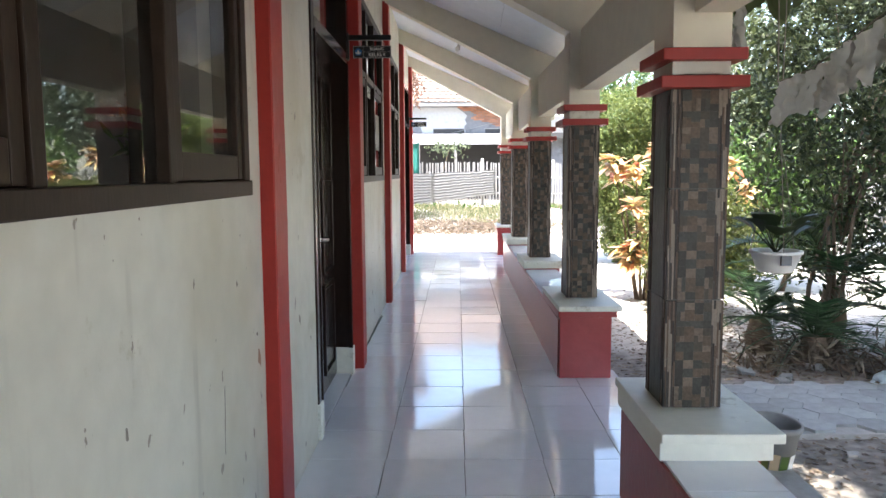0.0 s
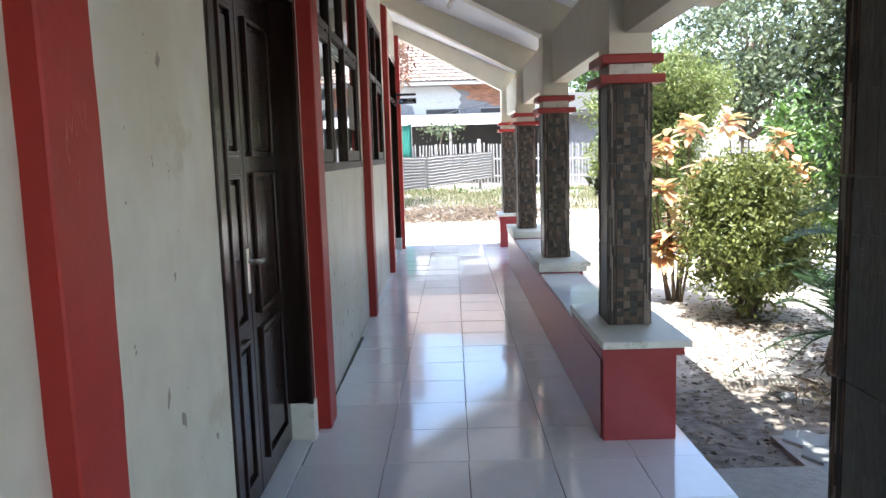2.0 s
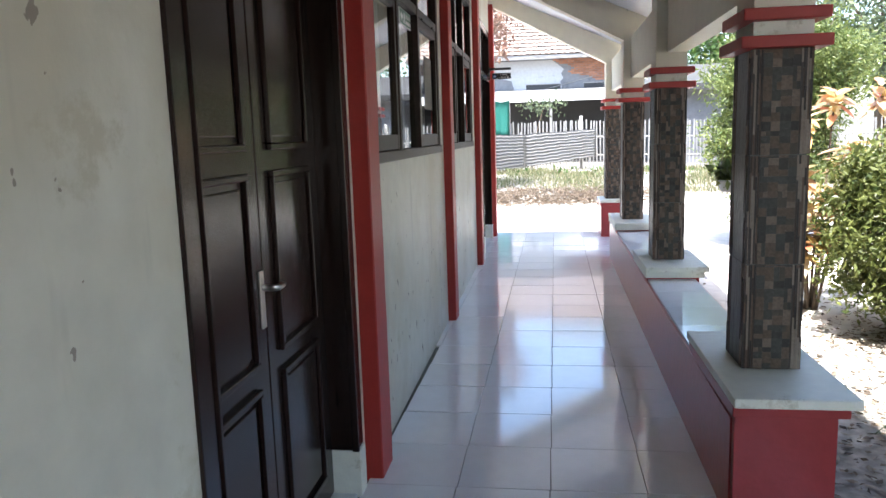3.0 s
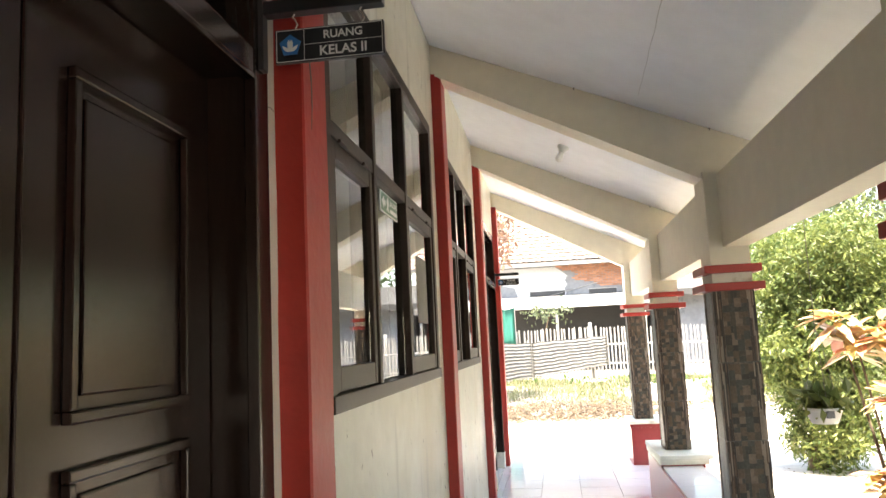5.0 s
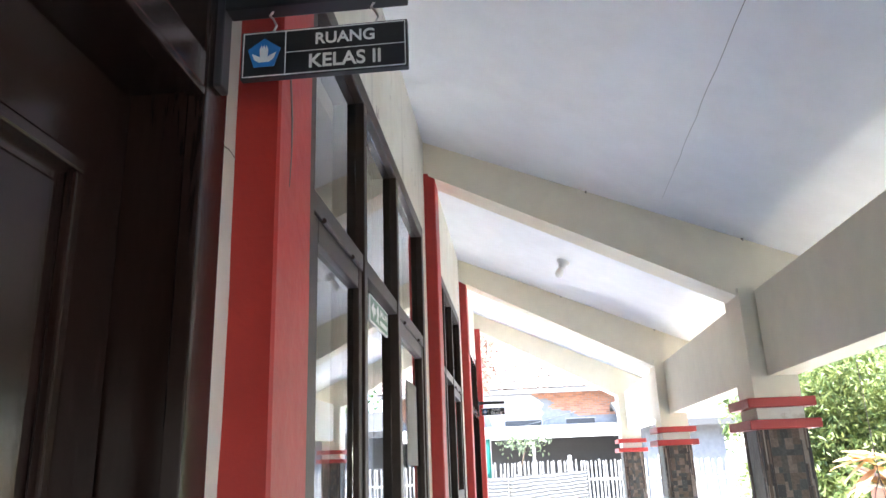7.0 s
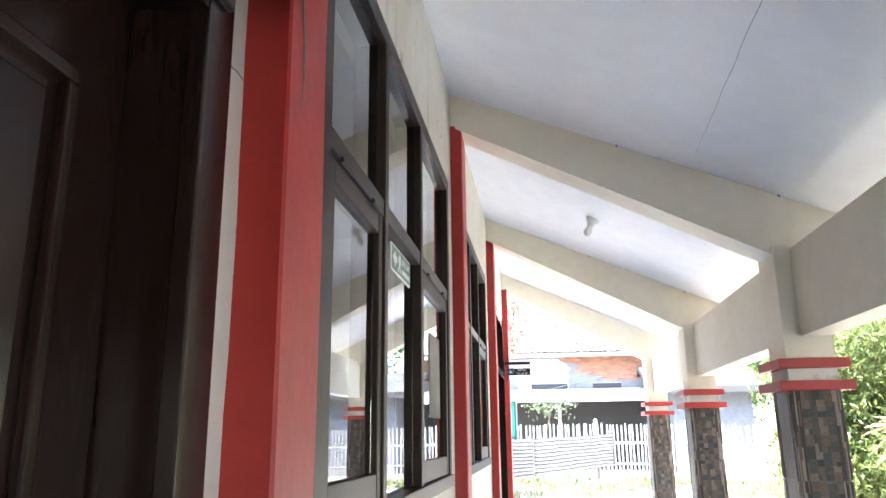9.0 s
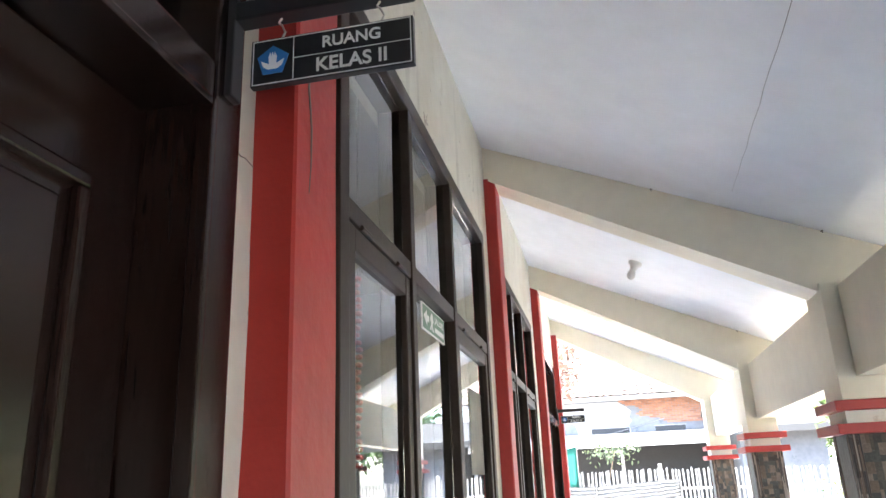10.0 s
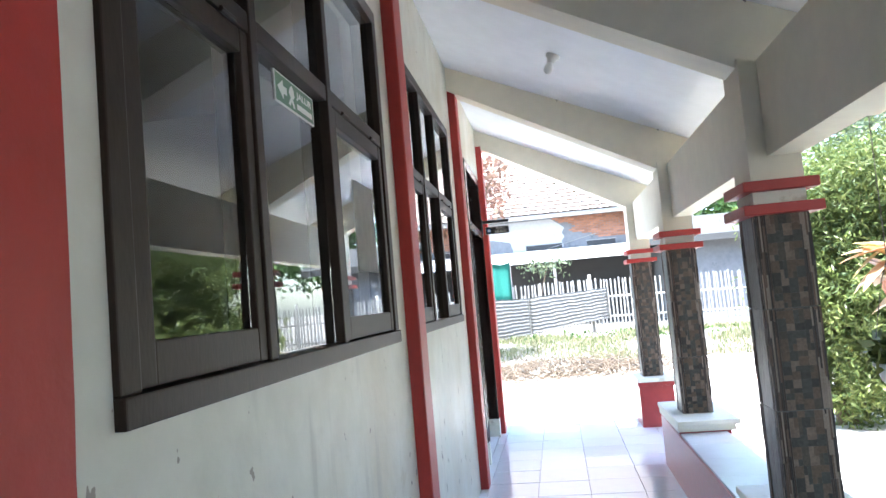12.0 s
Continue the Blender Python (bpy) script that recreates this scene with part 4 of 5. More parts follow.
tube(bm, [(-0.533, 5.135, 2.25), (-0.533, 5.128, 2.19), (-0.533, 5.142, 2.12), (-0.533, 5.143, 2.06), (-0.533, 5.136, 2.0)], [0.0015, 0.0022, 0.002, 0.0015, 0.0008], 5)
tagged(part("paint_crack", bm, CRACK), "thin dark crack in the red pilaster paint", "crack", "", "structure")


bm = bmesh.new()
tube(bm, [(-0.604, 5.016, 2.036), (-0.604, 5.035, 2.031), (-0.604, 5.05, 2.034), (-0.604, 5.082, 2.03)], [0.0009, 0.0012, 0.001, 0.0006], 5)
tagged(part("paint_crack", bm, CRACK), "short dark crack in the cream plaster beside the door", "crack", "", "structure")


CHALK = material("chalk_pink", (0.50, 0.16, 0.13), 0.9, vary=0.2)
bm = bmesh.new()
for stroke in (((2.735, 1.40), (2.745, 1.455), (2.752, 1.41)), ((2.752, 1.41), (2.765, 1.46), (2.77, 1.405)), ((2.78, 1.47), (2.79, 1.43), (2.803, 1.42), (2.808, 1.47)),
               ((2.735, 1.43), (2.73, 1.385), (2.738, 1.36)), ((2.75, 1.33), (2.762, 1.325), (2.765, 1.345))):
    tube(bm, [(-0.551, y + 0.02, z) for y, z in stroke], [0.0009] * len(stroke), 4)
tagged(part("chalk_scribble", bm, CHALK), "faint pale scribble scratched on the red pilaster", "scribble", "", "structure")


# ---- yard beside the veranda ----
step = thing("entrance_step", "low pale concrete step at the veranda opening", "step")
part("slab", box(1.192, 1.75, 3.2, 4.72, -0.26, -0.10, 0.012), CONCRETE, step)

tree("shade_tree", "dense dark green tree with small glossy leaves in the yard", "tree", (3.2, 6.3, -0.25), 3.4, 0.024,
     [((3.75, 6.5, 2.15), (1.4, 1.0, 1.75), 390, 60, 0.14), ((4.9, 5.9, 2.6), (1.3, 1.0, 1.8), 260, 55, 0.15)], LEAF_DARK, 0.07, 21, 9, 0.42, 4)
tree("shade_tree", "tall dark green tree with arching branches in the yard", "tree", (5.3, 2.6, -0.25), 5.0, 0.10,
     [((3.35, 3.2, 4.3), (2.0, 2.3, 0.7), 520, 72, 0.19), ((5.8, 2.0, 4.4), (1.9, 2.4, 1.0), 300, 50, 0.22)], LEAF_DARK, 0.145, 22, 9)
# unseen tree: its crowns are added to cut light on the near wall
tree("shade_tree", "broad dark green tree added out of view to shade the yard", "tree", (5.6, -2.2, -0.25), 5.0, 0.12,
     [((4.9, -1.8, 4.2), (2.1, 2.2, 0.9), 420, 70, 0.2), ((3.2, 0.3, 4.4), (1.6, 1.7, 0.7), 300, 70, 0.2)], LEAF_DARK, 0.145, 27, 9)
tree("yard_shrub", "rounded yellow-green shrub with small leaves on sandy ground", "shrub", (2.85, 8.2, -0.22), 1.6, 0.03,
     [((2.82, 8.15, 0.50), (0.68, 0.62, 0.62), 280, 50, 0.075), ((2.80, 8.25, 0.98), (0.46, 0.45, 0.36), 120, 48, 0.07)], LEAF_YELLOW, 0.058, 23, 8, 0.45, 4)
tree("yard_shrub", "tall leafy light green shrub tree on sandy ground", "shrub", (3.05, 12.7, -0.22), 3.0, 0.06,
     [((3.15, 12.7, 1.25), (0.80, 0.75, 0.85), 320, 85, 0.10), ((3.35, 12.75, 2.15), (1.05, 0.9, 0.66), 340, 85, 0.11), ((3.15, 12.65, 0.3), (0.5, 0.5, 0.45), 150, 70, 0.08)], LEAF_FRESH, 0.078, 24, 8, 0.3, 2)
tree("yard_shrub", "leafy green shrub beside the path", "shrub", (4.4, 9.6, -0.22), 2.2, 0.04,
     [((4.5, 9.7, 1.1), (0.9, 0.9, 1.1), 200, 42, 0.10)], LEAF_MID, 0.10, 25, 8)


def croton(x, y, seed, stems):
    c = thing("croton", "orange and yellow croton bush with long leaves", "shrub", "croton bushes", m=pose(x, y, -0.22))
    r = random.Random(seed)
    for s in range(stems):
        top = Vector((r.uniform(-0.4, 0.4), r.uniform(-0.35, 0.35), r.uniform(0.9, 1.95) if s % 4 else r.uniform(0.55, 0.9)))
        part("stem", tube(bmesh.new(), [(top.x * 0.2, top.y * 0.2, 0), (top.x * 0.6, top.y * 0.6, top.z * 0.5), tuple(top)], [0.014, 0.01, 0.006], 6), BARK, c, "", True)
        bm = bmesh.new()
        for k in range(26):
            a, el = r.uniform(0, 6.28), r.uniform(-0.5, 0.9)
            base = top + Vector((0, 0, -0.22 * r.random()))
            d = Vector((math.cos(a) * math.cos(el), math.sin(a) * math.cos(el), math.sin(el)))
            L, W = r.uniform(0.16, 0.28), r.uniform(0.032, 0.055)
            sd = d.cross(Vector((0, 0, 1))).normalized()
            prev = None
            for q in range(6):
                u = q / 5
                p = base + d * L * u + Vector((0, 0, -0.35 * L * u * u))
                w = W * math.sin(math.pi * (0.06 + 0.92 * u))
                ring = [bm.verts.new(p - sd * w), bm.verts.new(p + Vector((0, 0, -w * 0.4))), bm.verts.new(p + sd * w)]
                if prev:
                    bm.faces.new((prev[0], prev[1], ring[1], ring[0]))
                    bm.faces.new((prev[1], prev[2], ring[2], ring[1]))
                prev = ring
        part("foliage", bm, LEAF_CROTON, c, "", True)


croton(2.42, 8.95, 3, 13)
croton(3.3, 9.3, 5, 12)


def cycad(x, y, seed, fronds=15, L=0.95, z=0.25):
    c = thing("cycad_palm", "dark green cycad palm with feathered fronds", "palm", "cycads under the tree", m=pose(x, y, -0.22))
    r = random.Random(seed)
    part("trunk", lathe([(0.0, 0.0), (0.11, 0.0), (0.12, z * 0.5), (0.08, z), (0.0, z + 0.03)], 12), BARK, c, "stubby rough trunk", True)
    for f in range(fronds):
        a, el = 2 * math.pi * f / fronds + r.uniform(-0.2, 0.2), r.uniform(0.25, 1.25)
        d = Vector((math.cos(a) * math.cos(el), math.sin(a) * math.cos(el), math.sin(el)))
        sd = d.cross(Vector((0, 0, 1))).normalized()
        ll = L * r.uniform(0.75, 1.15)
        pts = [Vector((0, 0, z)) + d * ll * u + Vector((0, 0, -0.55 * ll * u * u)) for u in (k / 10 for k in range(11))]
        bm = bmesh.new()
        tube(bm, pts, [0.008 * (1.1 - k / 10) + 0.001 for k in range(11)], 5)
        for k in range(26):
            u = 0.15 + 0.83 * k / 25
            p = Vector((0, 0, z)) + d * ll * u + Vector((0, 0, -0.55 * ll * u * u))
            for sgn in (-1, 1):
                n = 0.20 * ll * math.sin(math.pi * (0.12 + 0.8 * u))
                tip = p + (sd * sgn + d * 0.55 + Vector((0, 0, 0.1 - 0.35 * r.random()))).normalized() * n
                w = d * 0.008
                bm.faces.new([bm.verts.new(p - w), bm.verts.new(p + w), bm.verts.new((p + tip) / 2 + w), bm.verts.new(tip), bm.verts.new((p + tip) / 2 - w)])
        part("frond", bm, LEAF_PALM, c)


cycad(3.0, 5.9, 1)
cycad(3.75, 5.75, 2, 16, 1.15, 0.4)
cycad(4.6, 5.2, 3, 15, 1.1, 0.3)
cycad(2.75, 6.35, 4, 13, 0.9, 0.3)
cycad(3.5, 6.6, 6, 18, 1.5, 0.55)
cycad(4.3, 6.1, 7, 18, 1.4, 0.5)
cycad(5.2, 5.6, 8, 16, 1.3, 0.4)


def dry_frond_pile(x, y):
    p = thing("dry_frond_pile", "heap of dry brown fronds and sticks under the trees", "plant litter", m=pose(x, y, -0.21))
    q = random.Random(4)
    for k in range(16):
        a, l = q.uniform(0, 3.14), q.uniform(0.2, 0.5)
        d = Vector((math.cos(a), math.sin(a), q.uniform(-0.1, 0.25)))
        c = Vector((q.uniform(-0.35, 0.35), q.uniform(-0.2, 0.2), 0.05 + 0.1 * q.random()))
        part("stick", tube(bmesh.new(), [c - d * l * 0.5, c + Vector((0, 0, 0.03)), c + d * l * 0.5], [0.009, 0.008, 0.004], 5), BARK, p)
    new("foliage", leaf_mesh(np.random.default_rng(19).normal(size=(420, 3)) * [0.35, 0.2, 0.06] + [0, 0, 0.1], 0.16, DEAD, 0.15, 0.2)).parent = p


dry_frond_pile(2.95, 5.85)
dry_frond_pile(4.0, 5.5)
q = random.Random(15)
for k in range(26):
    x, y = q.uniform(2.0, 4.8), q.uniform(5.3, 6.3) if k < 18 else q.uniform(3.2, 4.1)
    bm = box(-0.5, 0.5, -0.5, 0.5, -0.5, 0.5, 0.06)
    for v in bm.verts:
        v.co += Vector((q.uniform(-0.14, 0.14), q.uniform(-0.14, 0.14), q.uniform(-0.1, 0.1)))
    ob = tagged(part("stone", bm, CONCRETE if k % 3 else PAVER), "grey broken stone lying on the littered soil", "stone", "stones under the trees")
    w = q.uniform(0.05, 0.13)
    ob.matrix_basis = pose(x, y, ground_height(x, y) + w * 0.16, q.uniform(-12, 12), q.uniform(-12, 12), q.uniform(0, 180)) @ Matrix.Diagonal((w, w * q.uniform(0.6, 1), w * q.uniform(0.35, 0.6), 1))
bag = thing("plastic_bag", "crumpled bluish white plastic bag on the soil", "bag", m=pose(3.35, 5.35, -0.2))
bm = bmesh.new()
bmesh.ops.create_icosphere(bm, subdivisions=3, radius=0.5, matrix=Matrix.Diagonal((0.34, 0.2, 0.15, 1)))
for v in bm.verts:
    v.co *= 1 + 0.5 * noise.noise(v.co * 14)
    v.co.z = max(v.co.z, -0.02) + 0.02
part("film", bm, material("bluish_plastic", (0.45, 0.55, 0.58), 0.35, vary=0.2, bump=0.4, bump_scale=30), bag)

# ---- far side: fence, sheets, house, trees ----
FY = 24.5
fence = thing("bamboo_fence", "whitewashed upright bamboo picket fence with rails", "fence")
picket = mesh_of(prism([(-0.02, 0), (0.02, 0), (0.02, 1.40), (0.008, 1.43), (-0.02, 1.41)], "y", -0.012, 0.012), BAMBOO)
r = random.Random(12)
x = -1.3
while x < 11.0:
    gz = ground_height(x, FY)
    piece("picket", picket, pose(x, FY, gz + r.uniform(-0.02, 0.03), 0, r.uniform(-1.5, 1.5), 0), fence)
    x += r.uniform(0.085, 0.11)
for z in (0.45, 0.98):
    part("rail", tube(bmesh.new(), [(k * 1.5 - 1.5, FY + 0.03, ground_height(k * 1.5, FY) + z) for k in range(9)], [0.03] * 9, 8), BAMBOO, fence, "round bamboo rail", True)
for k in range(6):
    x = -1.2 + k * 2.35
    part("post", tube(bmesh.new(), [(x, FY + 0.07, ground_height(x, FY) - 0.1), (x, FY + 0.07, ground_height(x, FY) + 1.55)], [0.05, 0.045], 10), BAMBOO, fence, "thick whitewashed post", True)
fence2 = thing("bamboo_fence", "bright bamboo fence along the side of the yard", "fence")
for k in range(90):
    y = FY - 0.2 - k * 0.125
    piece("picket", picket, pose(11.0, y, ground_height(11.0, y) + r.uniform(-0.04, 0.06), 0, 0, 90), fence2)
for z in (0.45, 0.98):
    part("rail", tube(bmesh.new(), [(11.03, FY - k * 1.4, ground_height(11, FY - k * 1.4) + z) for k in range(9)], [0.03] * 9, 8), BAMBOO, fence2, "", True)


def corrugated(name, label, p0, p1, z0a, z0b, z1a, z1b, waves, amp=0.018):
    """A sheet between two plan points with level ridges."""
    c = thing(name, label, "metal sheet", "corrugated sheets")
    bm = bmesh.new()
    a, b = Vector((*p0, 0)), Vector((*p1, 0))
    nrm = (b - a).cross(Vector((0, 0, 1))).normalized()
    rows = []
    n = waves * 6
    for j in range(n + 1):
        u = j / n
        off = nrm * amp * math.sin(2 * math.pi * waves * u)
        rows.append([bm.verts.new(a.lerp(b, q) + off + Vector((0, 0, (z0a + (z0b - z0a) * q) * (1 - u) + (z1a + (z1b - z1a) * q) * u + 0.008 * math.sin(37 * q + 3 * u) + 0.006 * math.sin(11 * q + 5 * u)))) for q in [k / 24 for k in range(25)]])
    for r0, r1 in zip(rows, rows[1:]):
        for i in range(24):
            bm.faces.new((r0[i], r0[i + 1], r1[i + 1], r1[i]))
    bmesh.ops.solidify(bm, geom=bm.faces[:], thickness=0.004)
    part("sheet", bm, ZINC, c, "", True)
    for q in (0.1, 0.9):
        p = a.lerp(b, q) + Vector((0, 0.06, 0))
        part("stake", tube(bmesh.new(), [(p.x, p.y, 0.1), (p.x, p.y, z1a + 0.05)], [0.025, 0.022], 6), BAMBOO, c)


corrugated("corrugated_sheet", "pale corrugated zinc sheet leaning before the fence", (-1.45, 23.4), (-0.52, 24.0), 0.28, 0.38, 1.36, 1.33, 11, 0.012)
corrugated("corrugated_sheet", "pale corrugated zinc sheet leaning before the fence", (-0.50, 24.0), (1.56, 24.1), 0.38, 0.66, 1.34, 1.44, 10, 0.012)
tarp = thing("green_tarp", "green tarpaulin hung beside the fence", "tarpaulin", m=pose(-1.5, 24.3, 0))
bm = bmesh.new()
rows = [[bm.verts.new((0.07 * k, 0.03 * math.sin(k * 1.4 + z), z + 0.02 * math.sin(k))) for k in range(9)] for z in (1.2, 1.5, 1.8, 2.1, 2.32)]
for r0, r1 in zip(rows, rows[1:]):
    for k in range(8):
        bm.faces.new((r0[k], r0[k + 1], r1[k + 1], r1[k]))
bmesh.ops.solidify(bm, geom=bm.faces[:], thickness=0.004)
part("sheet", bm, TARP, tarp, "", True)
for q in (0.0, 0.56):
    part("pole", tube(bmesh.new(), [(q, 0.05, 0.2), (q, 0.05, 2.4)], [0.025, 0.022], 6), BAMBOO, tarp)

# house behind the fence
HY = 31.0
house = thing("village_house", "weathered grey rendered house with exposed brick and clay roof", "house")
part("wall", box(-9, 3.5, HY, HY + 8, 0.2, 4.6), HOUSE_WALL, house, "patchy grey and whitish render")
roof = part("roof", prism([(HY - 0.72, 4.16), (HY + 5.25, 7.53), (HY + 5.25, 7.45), (HY - 0.72, 4.08)], "x", -9.3, 3.9), ROOF_TILE, house, "faded clay roof tiles in wavy rows")
nrow, L = 20, 13.2
for j in range(nrow):
    y0, z0 = HY - 0.75 + 6.0 * j / nrow, 4.18 + 3.4 * j / nrow
    y1, z1 = HY - 0.75 + 6.0 * (j + 1.12) / nrow, 4.18 + 3.4 * (j + 1) / nrow - 0.02
    cols = 174
    lo, hi = [], []
    bm = bmesh.new()
    for i in range(cols + 1):
        w = 0.035 * abs(math.sin(math.pi * i / 3.0))
        xx = -9.3 + L * i / cols
        lo.append(bm.verts.new((xx, y0, z0 + 0.05 + w)))
        hi.append(bm.verts.new((xx, y1, z1 + 0.03 + w)))
    for i in range(cols):
        bm.faces.new((lo[i], lo[i + 1], hi[i + 1], hi[i]))
    part("roof_course", bm, ROOF_TILE, roof, "", True)
part("roof_back", prism([(HY + 5.2, 7.5), (HY + 9, 4.2), (HY + 9, 4.3), (HY + 5.2, 7.6)], "x", -9.3, 3.9), ROOF_TILE, house)
part("fascia", box(-9.2, 3.85, HY - 0.72, HY - 0.68, 4.06, 4.20), BAMBOO, house, "pale eave board")
q = random.Random(6)
edge = [(-1.12 + q.uniform(-0.05, 0.05), 2.99 + 0.09 * k) for k in range(5)] + [(-1.6, 3.45), (-1.9, 3.5), (-9.0, 3.5), (-9.0, 4.07)]
edge += [(0.35, 4.07), (0.62 + q.uniform(-0.06, 0.06), 3.86), (0.80, 3.72), (0.70, 3.55), (0.78, 3.4), (0.66, 3.25), (0.73, 3.1), (0.70, 2.99)]
part("limewash", prism(edge, "y", HY - 0.012, HY - 0.001), LIMEWASH, house, "flaking whitish limewash over the grey render")
part("gutter_wire", tube(bmesh.new(), [(-0.1, HY - 0.04, 2.95), (0.9, HY - 0.05, 3.18), (1.9, HY - 0.04, 3.42)], [0.012] * 3, 5), BAMBOO, house, "thin slack wire")
for a, b in ((-0.62, 0.68), (1.55, 2.55),):
    wdw = part("window", box(a, b, HY - 0.02, HY + 0.02, 3.0, 3.17), DARK, house, "dark ventilation slot")
    part("frame", box(a - 0.03, b + 0.03, HY - 0.035, HY - 0.021, 3.17, 3.2), BAMBOO, wdw)
part("awning", prism([(HY - 2.2, 2.66), (HY - 0.003, 2.98), (HY - 0.003, 3.0), (HY - 2.2, 2.70)], "x", -7, 3.4), ZINC, house, "white sheet metal awning")
part("awning_edge", box(-7, 3.4, HY - 2.23, HY - 2.202, 2.46, 2.76), PLASTIC, house)
# thin dark sheet: the awning's shade on the house wall, put into colour
part("porch_shade", box(-7, 3.4, HY - 0.03, HY - 0.004, 0.2, 2.6), DARK, house, "dark sheet painting the shade under the awning")
for x in (-3.5, 0.3, 3.2):
    part("awning_post", tube(bmesh.new(), [(x, HY - 2.1, 0.2), (x, HY - 2.1, 2.6)], [0.05, 0.05], 8), BAMBOO, house)
shed = thing("village_house", "small pale house with a dark eave beyond the fence", "house")
part("wall", box(3.8, 6.2, 28.3, 33, 0.2, 2.72), HOUSE_WALL, shed)
part("roof", prism([(27.6, 2.62), (30.5, 3.5), (33.4, 2.6), (33.4, 2.75), (30.5, 3.65), (27.6, 2.82)], "x", 3.1, 6.7), DARK, shed, "dark old roof with deep eave")
vine = thing("climbing_vine", "leafy vine hanging over the awning of the house", "vine")
pts = np.random.default_rng(31).normal(size=(220, 3)) * [0.38, 0.2, 0.15] + [0.0, 27.9, 2.3]
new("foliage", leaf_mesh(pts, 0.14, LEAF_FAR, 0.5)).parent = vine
part("stem", tube(bmesh.new(), [(-0.3, 28.0, 0.3), (-0.2, 27.95, 1.4), (0.1, 27.9, 2.4)], [0.03, 0.025, 0.015], 6), BARK, vine)

tree("red_leaf_tree", "sparse tree with reddish leaves beside the house", "tree", (-2.9, 20.0, -0.1), 4.5, 0.07, [((-1.35, 20.0, 4.15), (0.95, 0.9, 0.95), 78, 14, 0.15), ((-3.0, 20.0, 4.6), (1.2, 1.0, 0.8), 60, 18, 0.15)], LEAF_RED, 0.17, 41, 10)
# those behind the camera and far right are unseen, added for shading and reflections
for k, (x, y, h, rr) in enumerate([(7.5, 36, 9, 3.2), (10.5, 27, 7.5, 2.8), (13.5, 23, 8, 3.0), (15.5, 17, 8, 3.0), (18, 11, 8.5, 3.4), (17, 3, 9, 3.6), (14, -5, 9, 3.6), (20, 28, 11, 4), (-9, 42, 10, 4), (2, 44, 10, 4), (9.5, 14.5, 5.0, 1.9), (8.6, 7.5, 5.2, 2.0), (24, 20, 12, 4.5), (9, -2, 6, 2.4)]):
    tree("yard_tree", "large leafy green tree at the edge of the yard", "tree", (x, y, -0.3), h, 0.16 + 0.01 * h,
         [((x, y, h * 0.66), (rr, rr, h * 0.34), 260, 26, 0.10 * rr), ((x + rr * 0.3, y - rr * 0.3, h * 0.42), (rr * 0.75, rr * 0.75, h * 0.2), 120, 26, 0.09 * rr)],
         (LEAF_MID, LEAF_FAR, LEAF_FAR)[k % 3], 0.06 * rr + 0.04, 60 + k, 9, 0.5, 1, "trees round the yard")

potted = thing("potted_plant", "leafy plant in a grey round pot near the fence", "plant pot", m=pose(5.0, 19.5, ground_height(5.0, 19.5) - 0.01))
part("pot", lathe([(0.0, 0.0), (0.22, 0.0), (0.32, 0.36), (0.35, 0.38), (0.35, 0.42), (0.29, 0.42), (0.2, 0.06), (0.0, 0.06)], 20), TERRACOTTA, potted, "", True)
new("foliage", leaf_mesh(np.random.default_rng(33).normal(size=(700, 3)) * [0.32, 0.32, 0.5] + [0, 0, 1.1], 0.17, LEAF_YELLOW, 0.4)).parent = potted
part("stem", tube(bmesh.new(), [(0, 0, 0.05), (0.03, 0, 0.7), (0, 0.02, 1.3)], [0.03, 0.025, 0.012], 6), BARK, potted)


# ---- ground cover ----
def scatter(name, label, category, pts, size, mat, aspect, flat):
    me = leaf_mesh(pts, size, mat, aspect, 0.0, 0.5)
    if flat:
        n = len(pts)
        co = np.empty(n * 12)
        me.vertices.foreach_get("co", co)
        co = co.reshape(n, 4, 3)
        co[:, :, 2] = pts[:, 2][:, None] + (co[:, :, 2] - pts[:, 2][:, None]) * 0.25 + 0.012
        me.vertices.foreach_set("co", co.reshape(-1))
    return tagged(new(name, me), label, category, "", "stuff")


g = np.random.default_rng(77)


def on_ground(xy, dz=0.0):
    return np.array([(a, b, ground_height(a, b) + dz) for a, b in xy])


xy = np.column_stack([g.uniform(1.35, 7, 14000), g.uniform(1.5, 7.2, 14000)])
scatter("dead_leaves", "dry brown fallen leaves on sandy ground", "leaf litter", on_ground(xy), 0.047, DEAD, 0.6, True)
xy = np.column_stack([g.uniform(1.5, 7, 900), g.uniform(7, 13, 900)])
scatter("dead_leaves", "few dry leaves on sunlit sand", "leaf litter", on_ground(xy), 0.05, DEAD, 0.6, True)
xy = np.column_stack([g.normal(2.8, 0.5, 1500), g.normal(7.7, 0.5, 1500)])
scatter("dead_leaves", "dry brown leaves gathered under the yard shrub", "leaf litter", on_ground(xy), 0.055, DEAD, 0.6, True)
xy = np.column_stack([g.uniform(-2.5, 10, 2600), g.uniform(18.8, 24.2, 2600)])
scatter("dead_leaves", "dry leaves and straw on the bank", "leaf litter", on_ground(xy), 0.10, STRAW, 0.35, True)
xy = np.column_stack([g.normal(0.1, 1.0, 2600), g.normal(18.9, 0.45, 2600)])
pts = on_ground(xy)
pts[:, 2] += g.uniform(0, 0.16, len(pts)) * np.exp(-((pts[:, 0] - 0.1) / 1.2) ** 2)
scatter("leaf_heap", "swept heap of dry leaves and twigs", "leaf litter", pts, 0.085, STRAW, 0.45, False)
bm = bmesh.new()
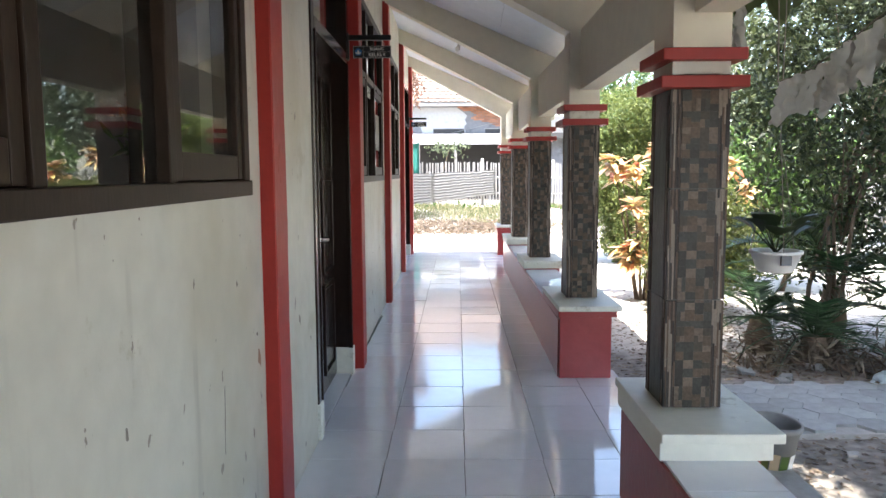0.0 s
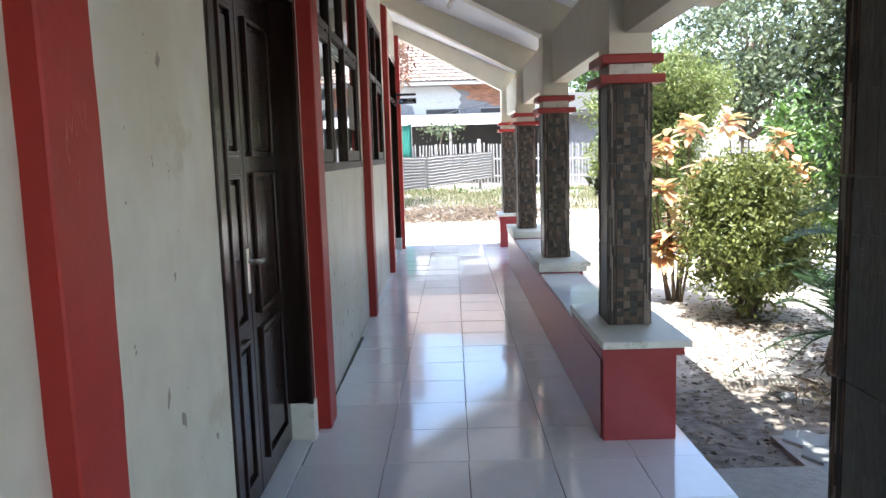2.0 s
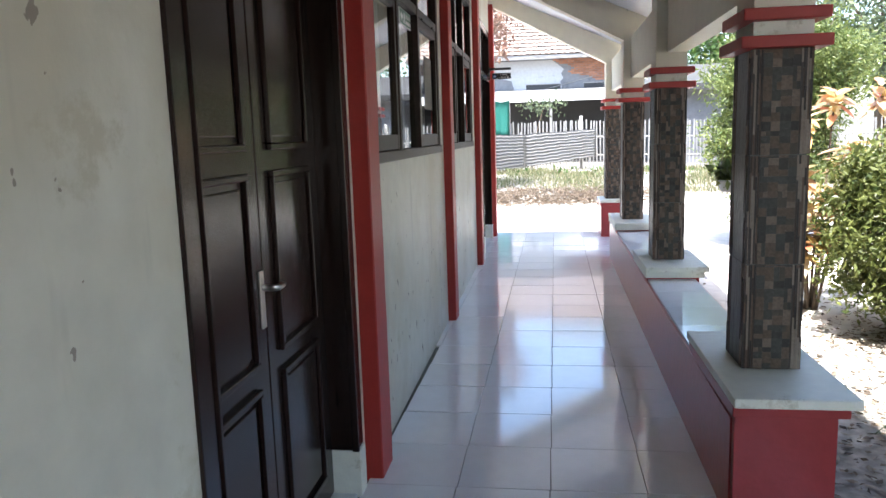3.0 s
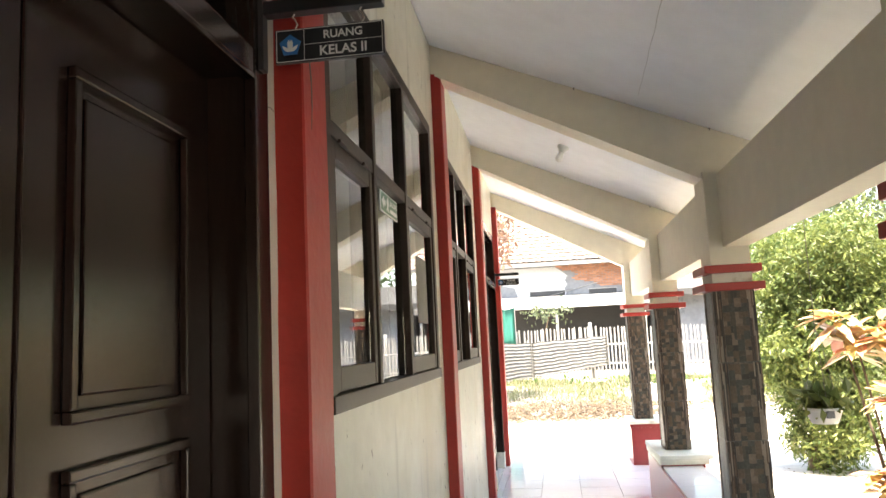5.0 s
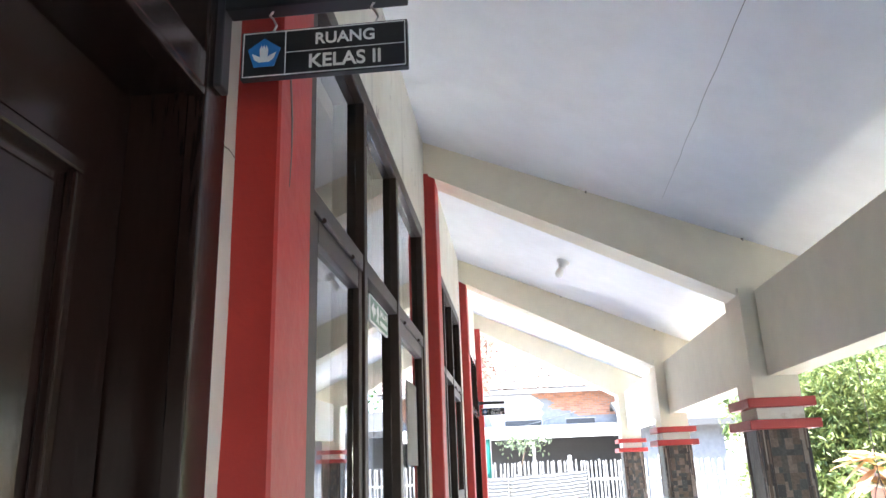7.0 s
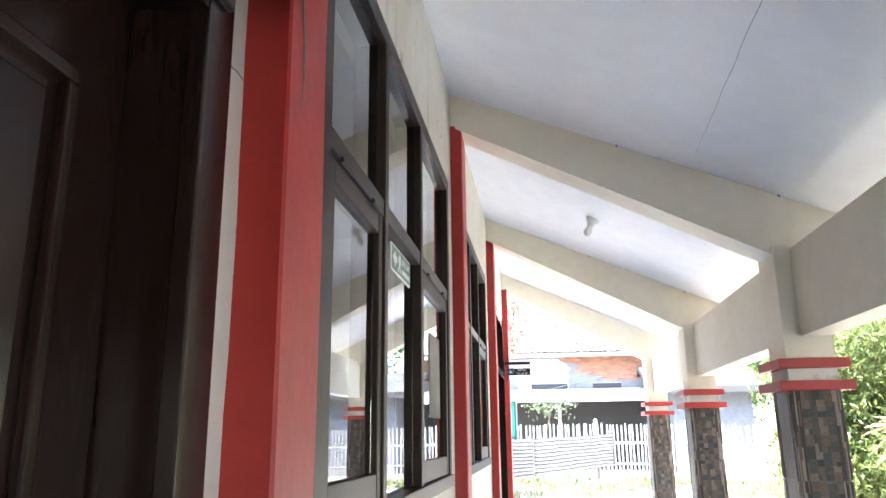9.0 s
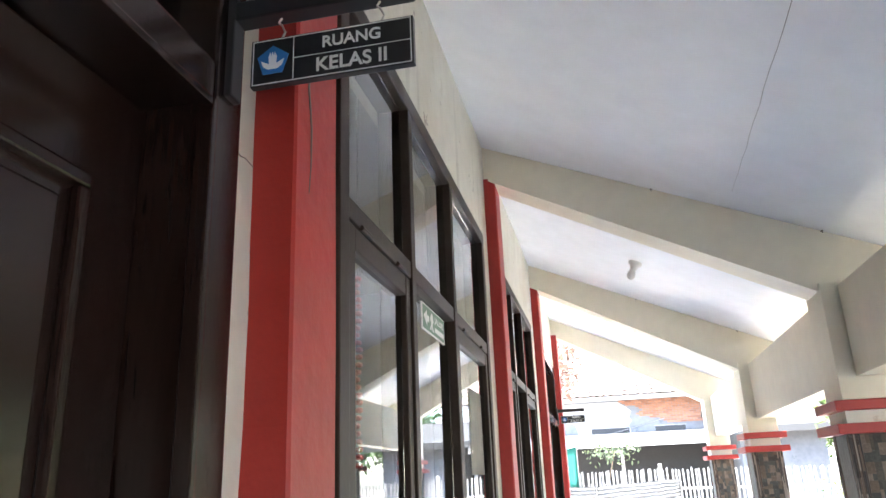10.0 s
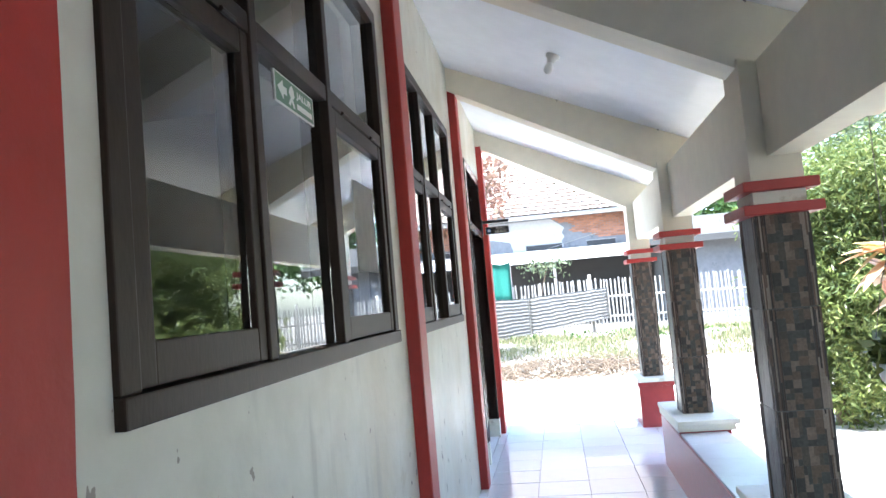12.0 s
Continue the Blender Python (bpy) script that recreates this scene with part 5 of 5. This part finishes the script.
for k in range(620):
    a, b = g.normal(0.1, 1.0), g.normal(18.9, 0.4)
    z = ground_height(a, b)
    th = g.uniform(0, 3.14)
    l = g.uniform(0.15, 0.5)
    tube(bm, [(a - l * math.cos(th), b - l * math.sin(th), z + g.uniform(0, 0.1)), (a + l * math.cos(th), b + l * math.sin(th), z + g.uniform(0.03, 0.25))], [0.012, 0.006], 4)
tagged(part("twigs", bm, BARK), "dry grey twigs on the heap", "twigs", "", "stuff")


def blades(n, x0, x1, y0, y1, h, seed):
    q = np.random.default_rng(seed)
    x, y = q.uniform(x0, x1, n * 3), q.uniform(y0, y1, n * 3)
    keep = np.array([noise.noise(Vector((a * 0.55, b * 0.55, 3.0))) > q.uniform(-0.25, 0.15) for a, b in zip(x, y)])
    x, y = x[keep][:n], y[keep][:n]
    k = len(x)
    base = on_ground(np.column_stack([x, y]))
    a = q.uniform(0, 6.28, k)
    s = np.column_stack([np.cos(a), np.sin(a), np.zeros(k)]) * 0.012
    tip = base + np.column_stack([q.normal(0, 0.35, k), q.normal(0, 0.35, k), np.ones(k)]) * (h * q.uniform(0.4, 1.3, k))[:, None]
    v = np.stack([base - s, base + s, tip], 1).reshape(-1, 3)
    me = bpy.data.meshes.new("grass")
    me.from_pydata(v.tolist(), [], np.arange(3 * k).reshape(-1, 3).tolist())
    me.materials.append(GRASS)
    return me


tagged(new("grass", blades(15000, -2.5, 10, 19.6, 24.3, 0.14, 5)), "patchy dry green grass on the bank before the fence", "grass", "", "stuff")
tagged(new("weeds", leaf_mesh(on_ground(np.column_stack([g.normal(2.2, 1.6, 260), g.normal(22.9, 0.6, 260)]), 0.06), 0.12, LEAF_MID, 0.5, -0.6)), "low leafy weeds along the fence foot", "weeds", "", "stuff")

# ---- pieces: pavers, bricks, floor tiles ----
path = tagged(part("pavement", box(1.76, 7.5, 4.22, 5.24, -0.30, -0.165), CONCRETE), "grey six-sided concrete paving blocks across the yard", "pavement", "", "structure")
R = 0.118
hexa = mesh_of(prism([(R * 0.98 * math.cos(math.pi / 3 * k), R * 0.98 * math.sin(math.pi / 3 * k)) for k in range(6)], "z", -0.03, 0.02), PAVER)
for j in range(5):
    for i in range(30):
        x = 1.90 + i * 1.5 * R
        y = 4.34 + (j + 0.5 * (i % 2)) * R * math.sqrt(3)
        if y < 5.2 and x < 7.4:
            piece("paving_block", hexa, pose(x, y, -0.168 + r.uniform(-0.0015, 0.0015), r.uniform(-0.3, 0.3), r.uniform(-0.3, 0.3), 0), path)

brick_mesh = mesh_of(box(-0.105, 0.105, -0.03, 0.03, -0.026, 0.026), BRICK)
for j in range(13):
    for i in range(16):
        x, z = 0.5 + i * 0.225 + 0.112 * (j % 2), 3.30 + j * 0.064
        if x > 0.55 + (12 - j) * 0.09 + 0.15 * math.sin(j) and x < 3.4 and z > 3.66 - 0.17 * x + 0.05 * math.sin(5 * x):
            piece("brick", brick_mesh, pose(x, HY - 0.012, z), house)

T, TX = 0.396, 0.374
tile_mesh = mesh_of(box(-T / 2 + 0.0018, T / 2 - 0.0018, -T / 2 + 0.0018, T / 2 - 0.0018, -0.011, 0.0, 0.0012), TILE)
SLOPE = 0.0105
for j in range(-16, 26):
    yc = 3.451 + (j + 0.5) * T
    for i in range(-3, 4):
        xl = 0.136 + SLOPE * (yc - 3.451) + i * TX
        x0, x1 = max(xl, WALL_X + 0.002), min(xl + TX, 1.19 if 3.0 < yc < 4.9 or yc > 10.5 else inner_x(yc) + 0.02)
        y1 = min(yc + T / 2, FLOOR_END)
        if x1 - x0 < 0.03 or y1 - (yc - T / 2) < 0.05:
            continue
        sx, sy = (x1 - x0) / T, (y1 - yc + T / 2) / T
        m = pose((x0 + x1) / 2, (yc - T / 2 + y1) / 2, r.uniform(-0.0004, 0.0004), r.uniform(-0.35, 0.35), r.uniform(-0.22, 0.22), 0)
        piece("floor_tile", tile_mesh, m @ Matrix.Diagonal((sx, sy, 1, 1)), floor_slab)
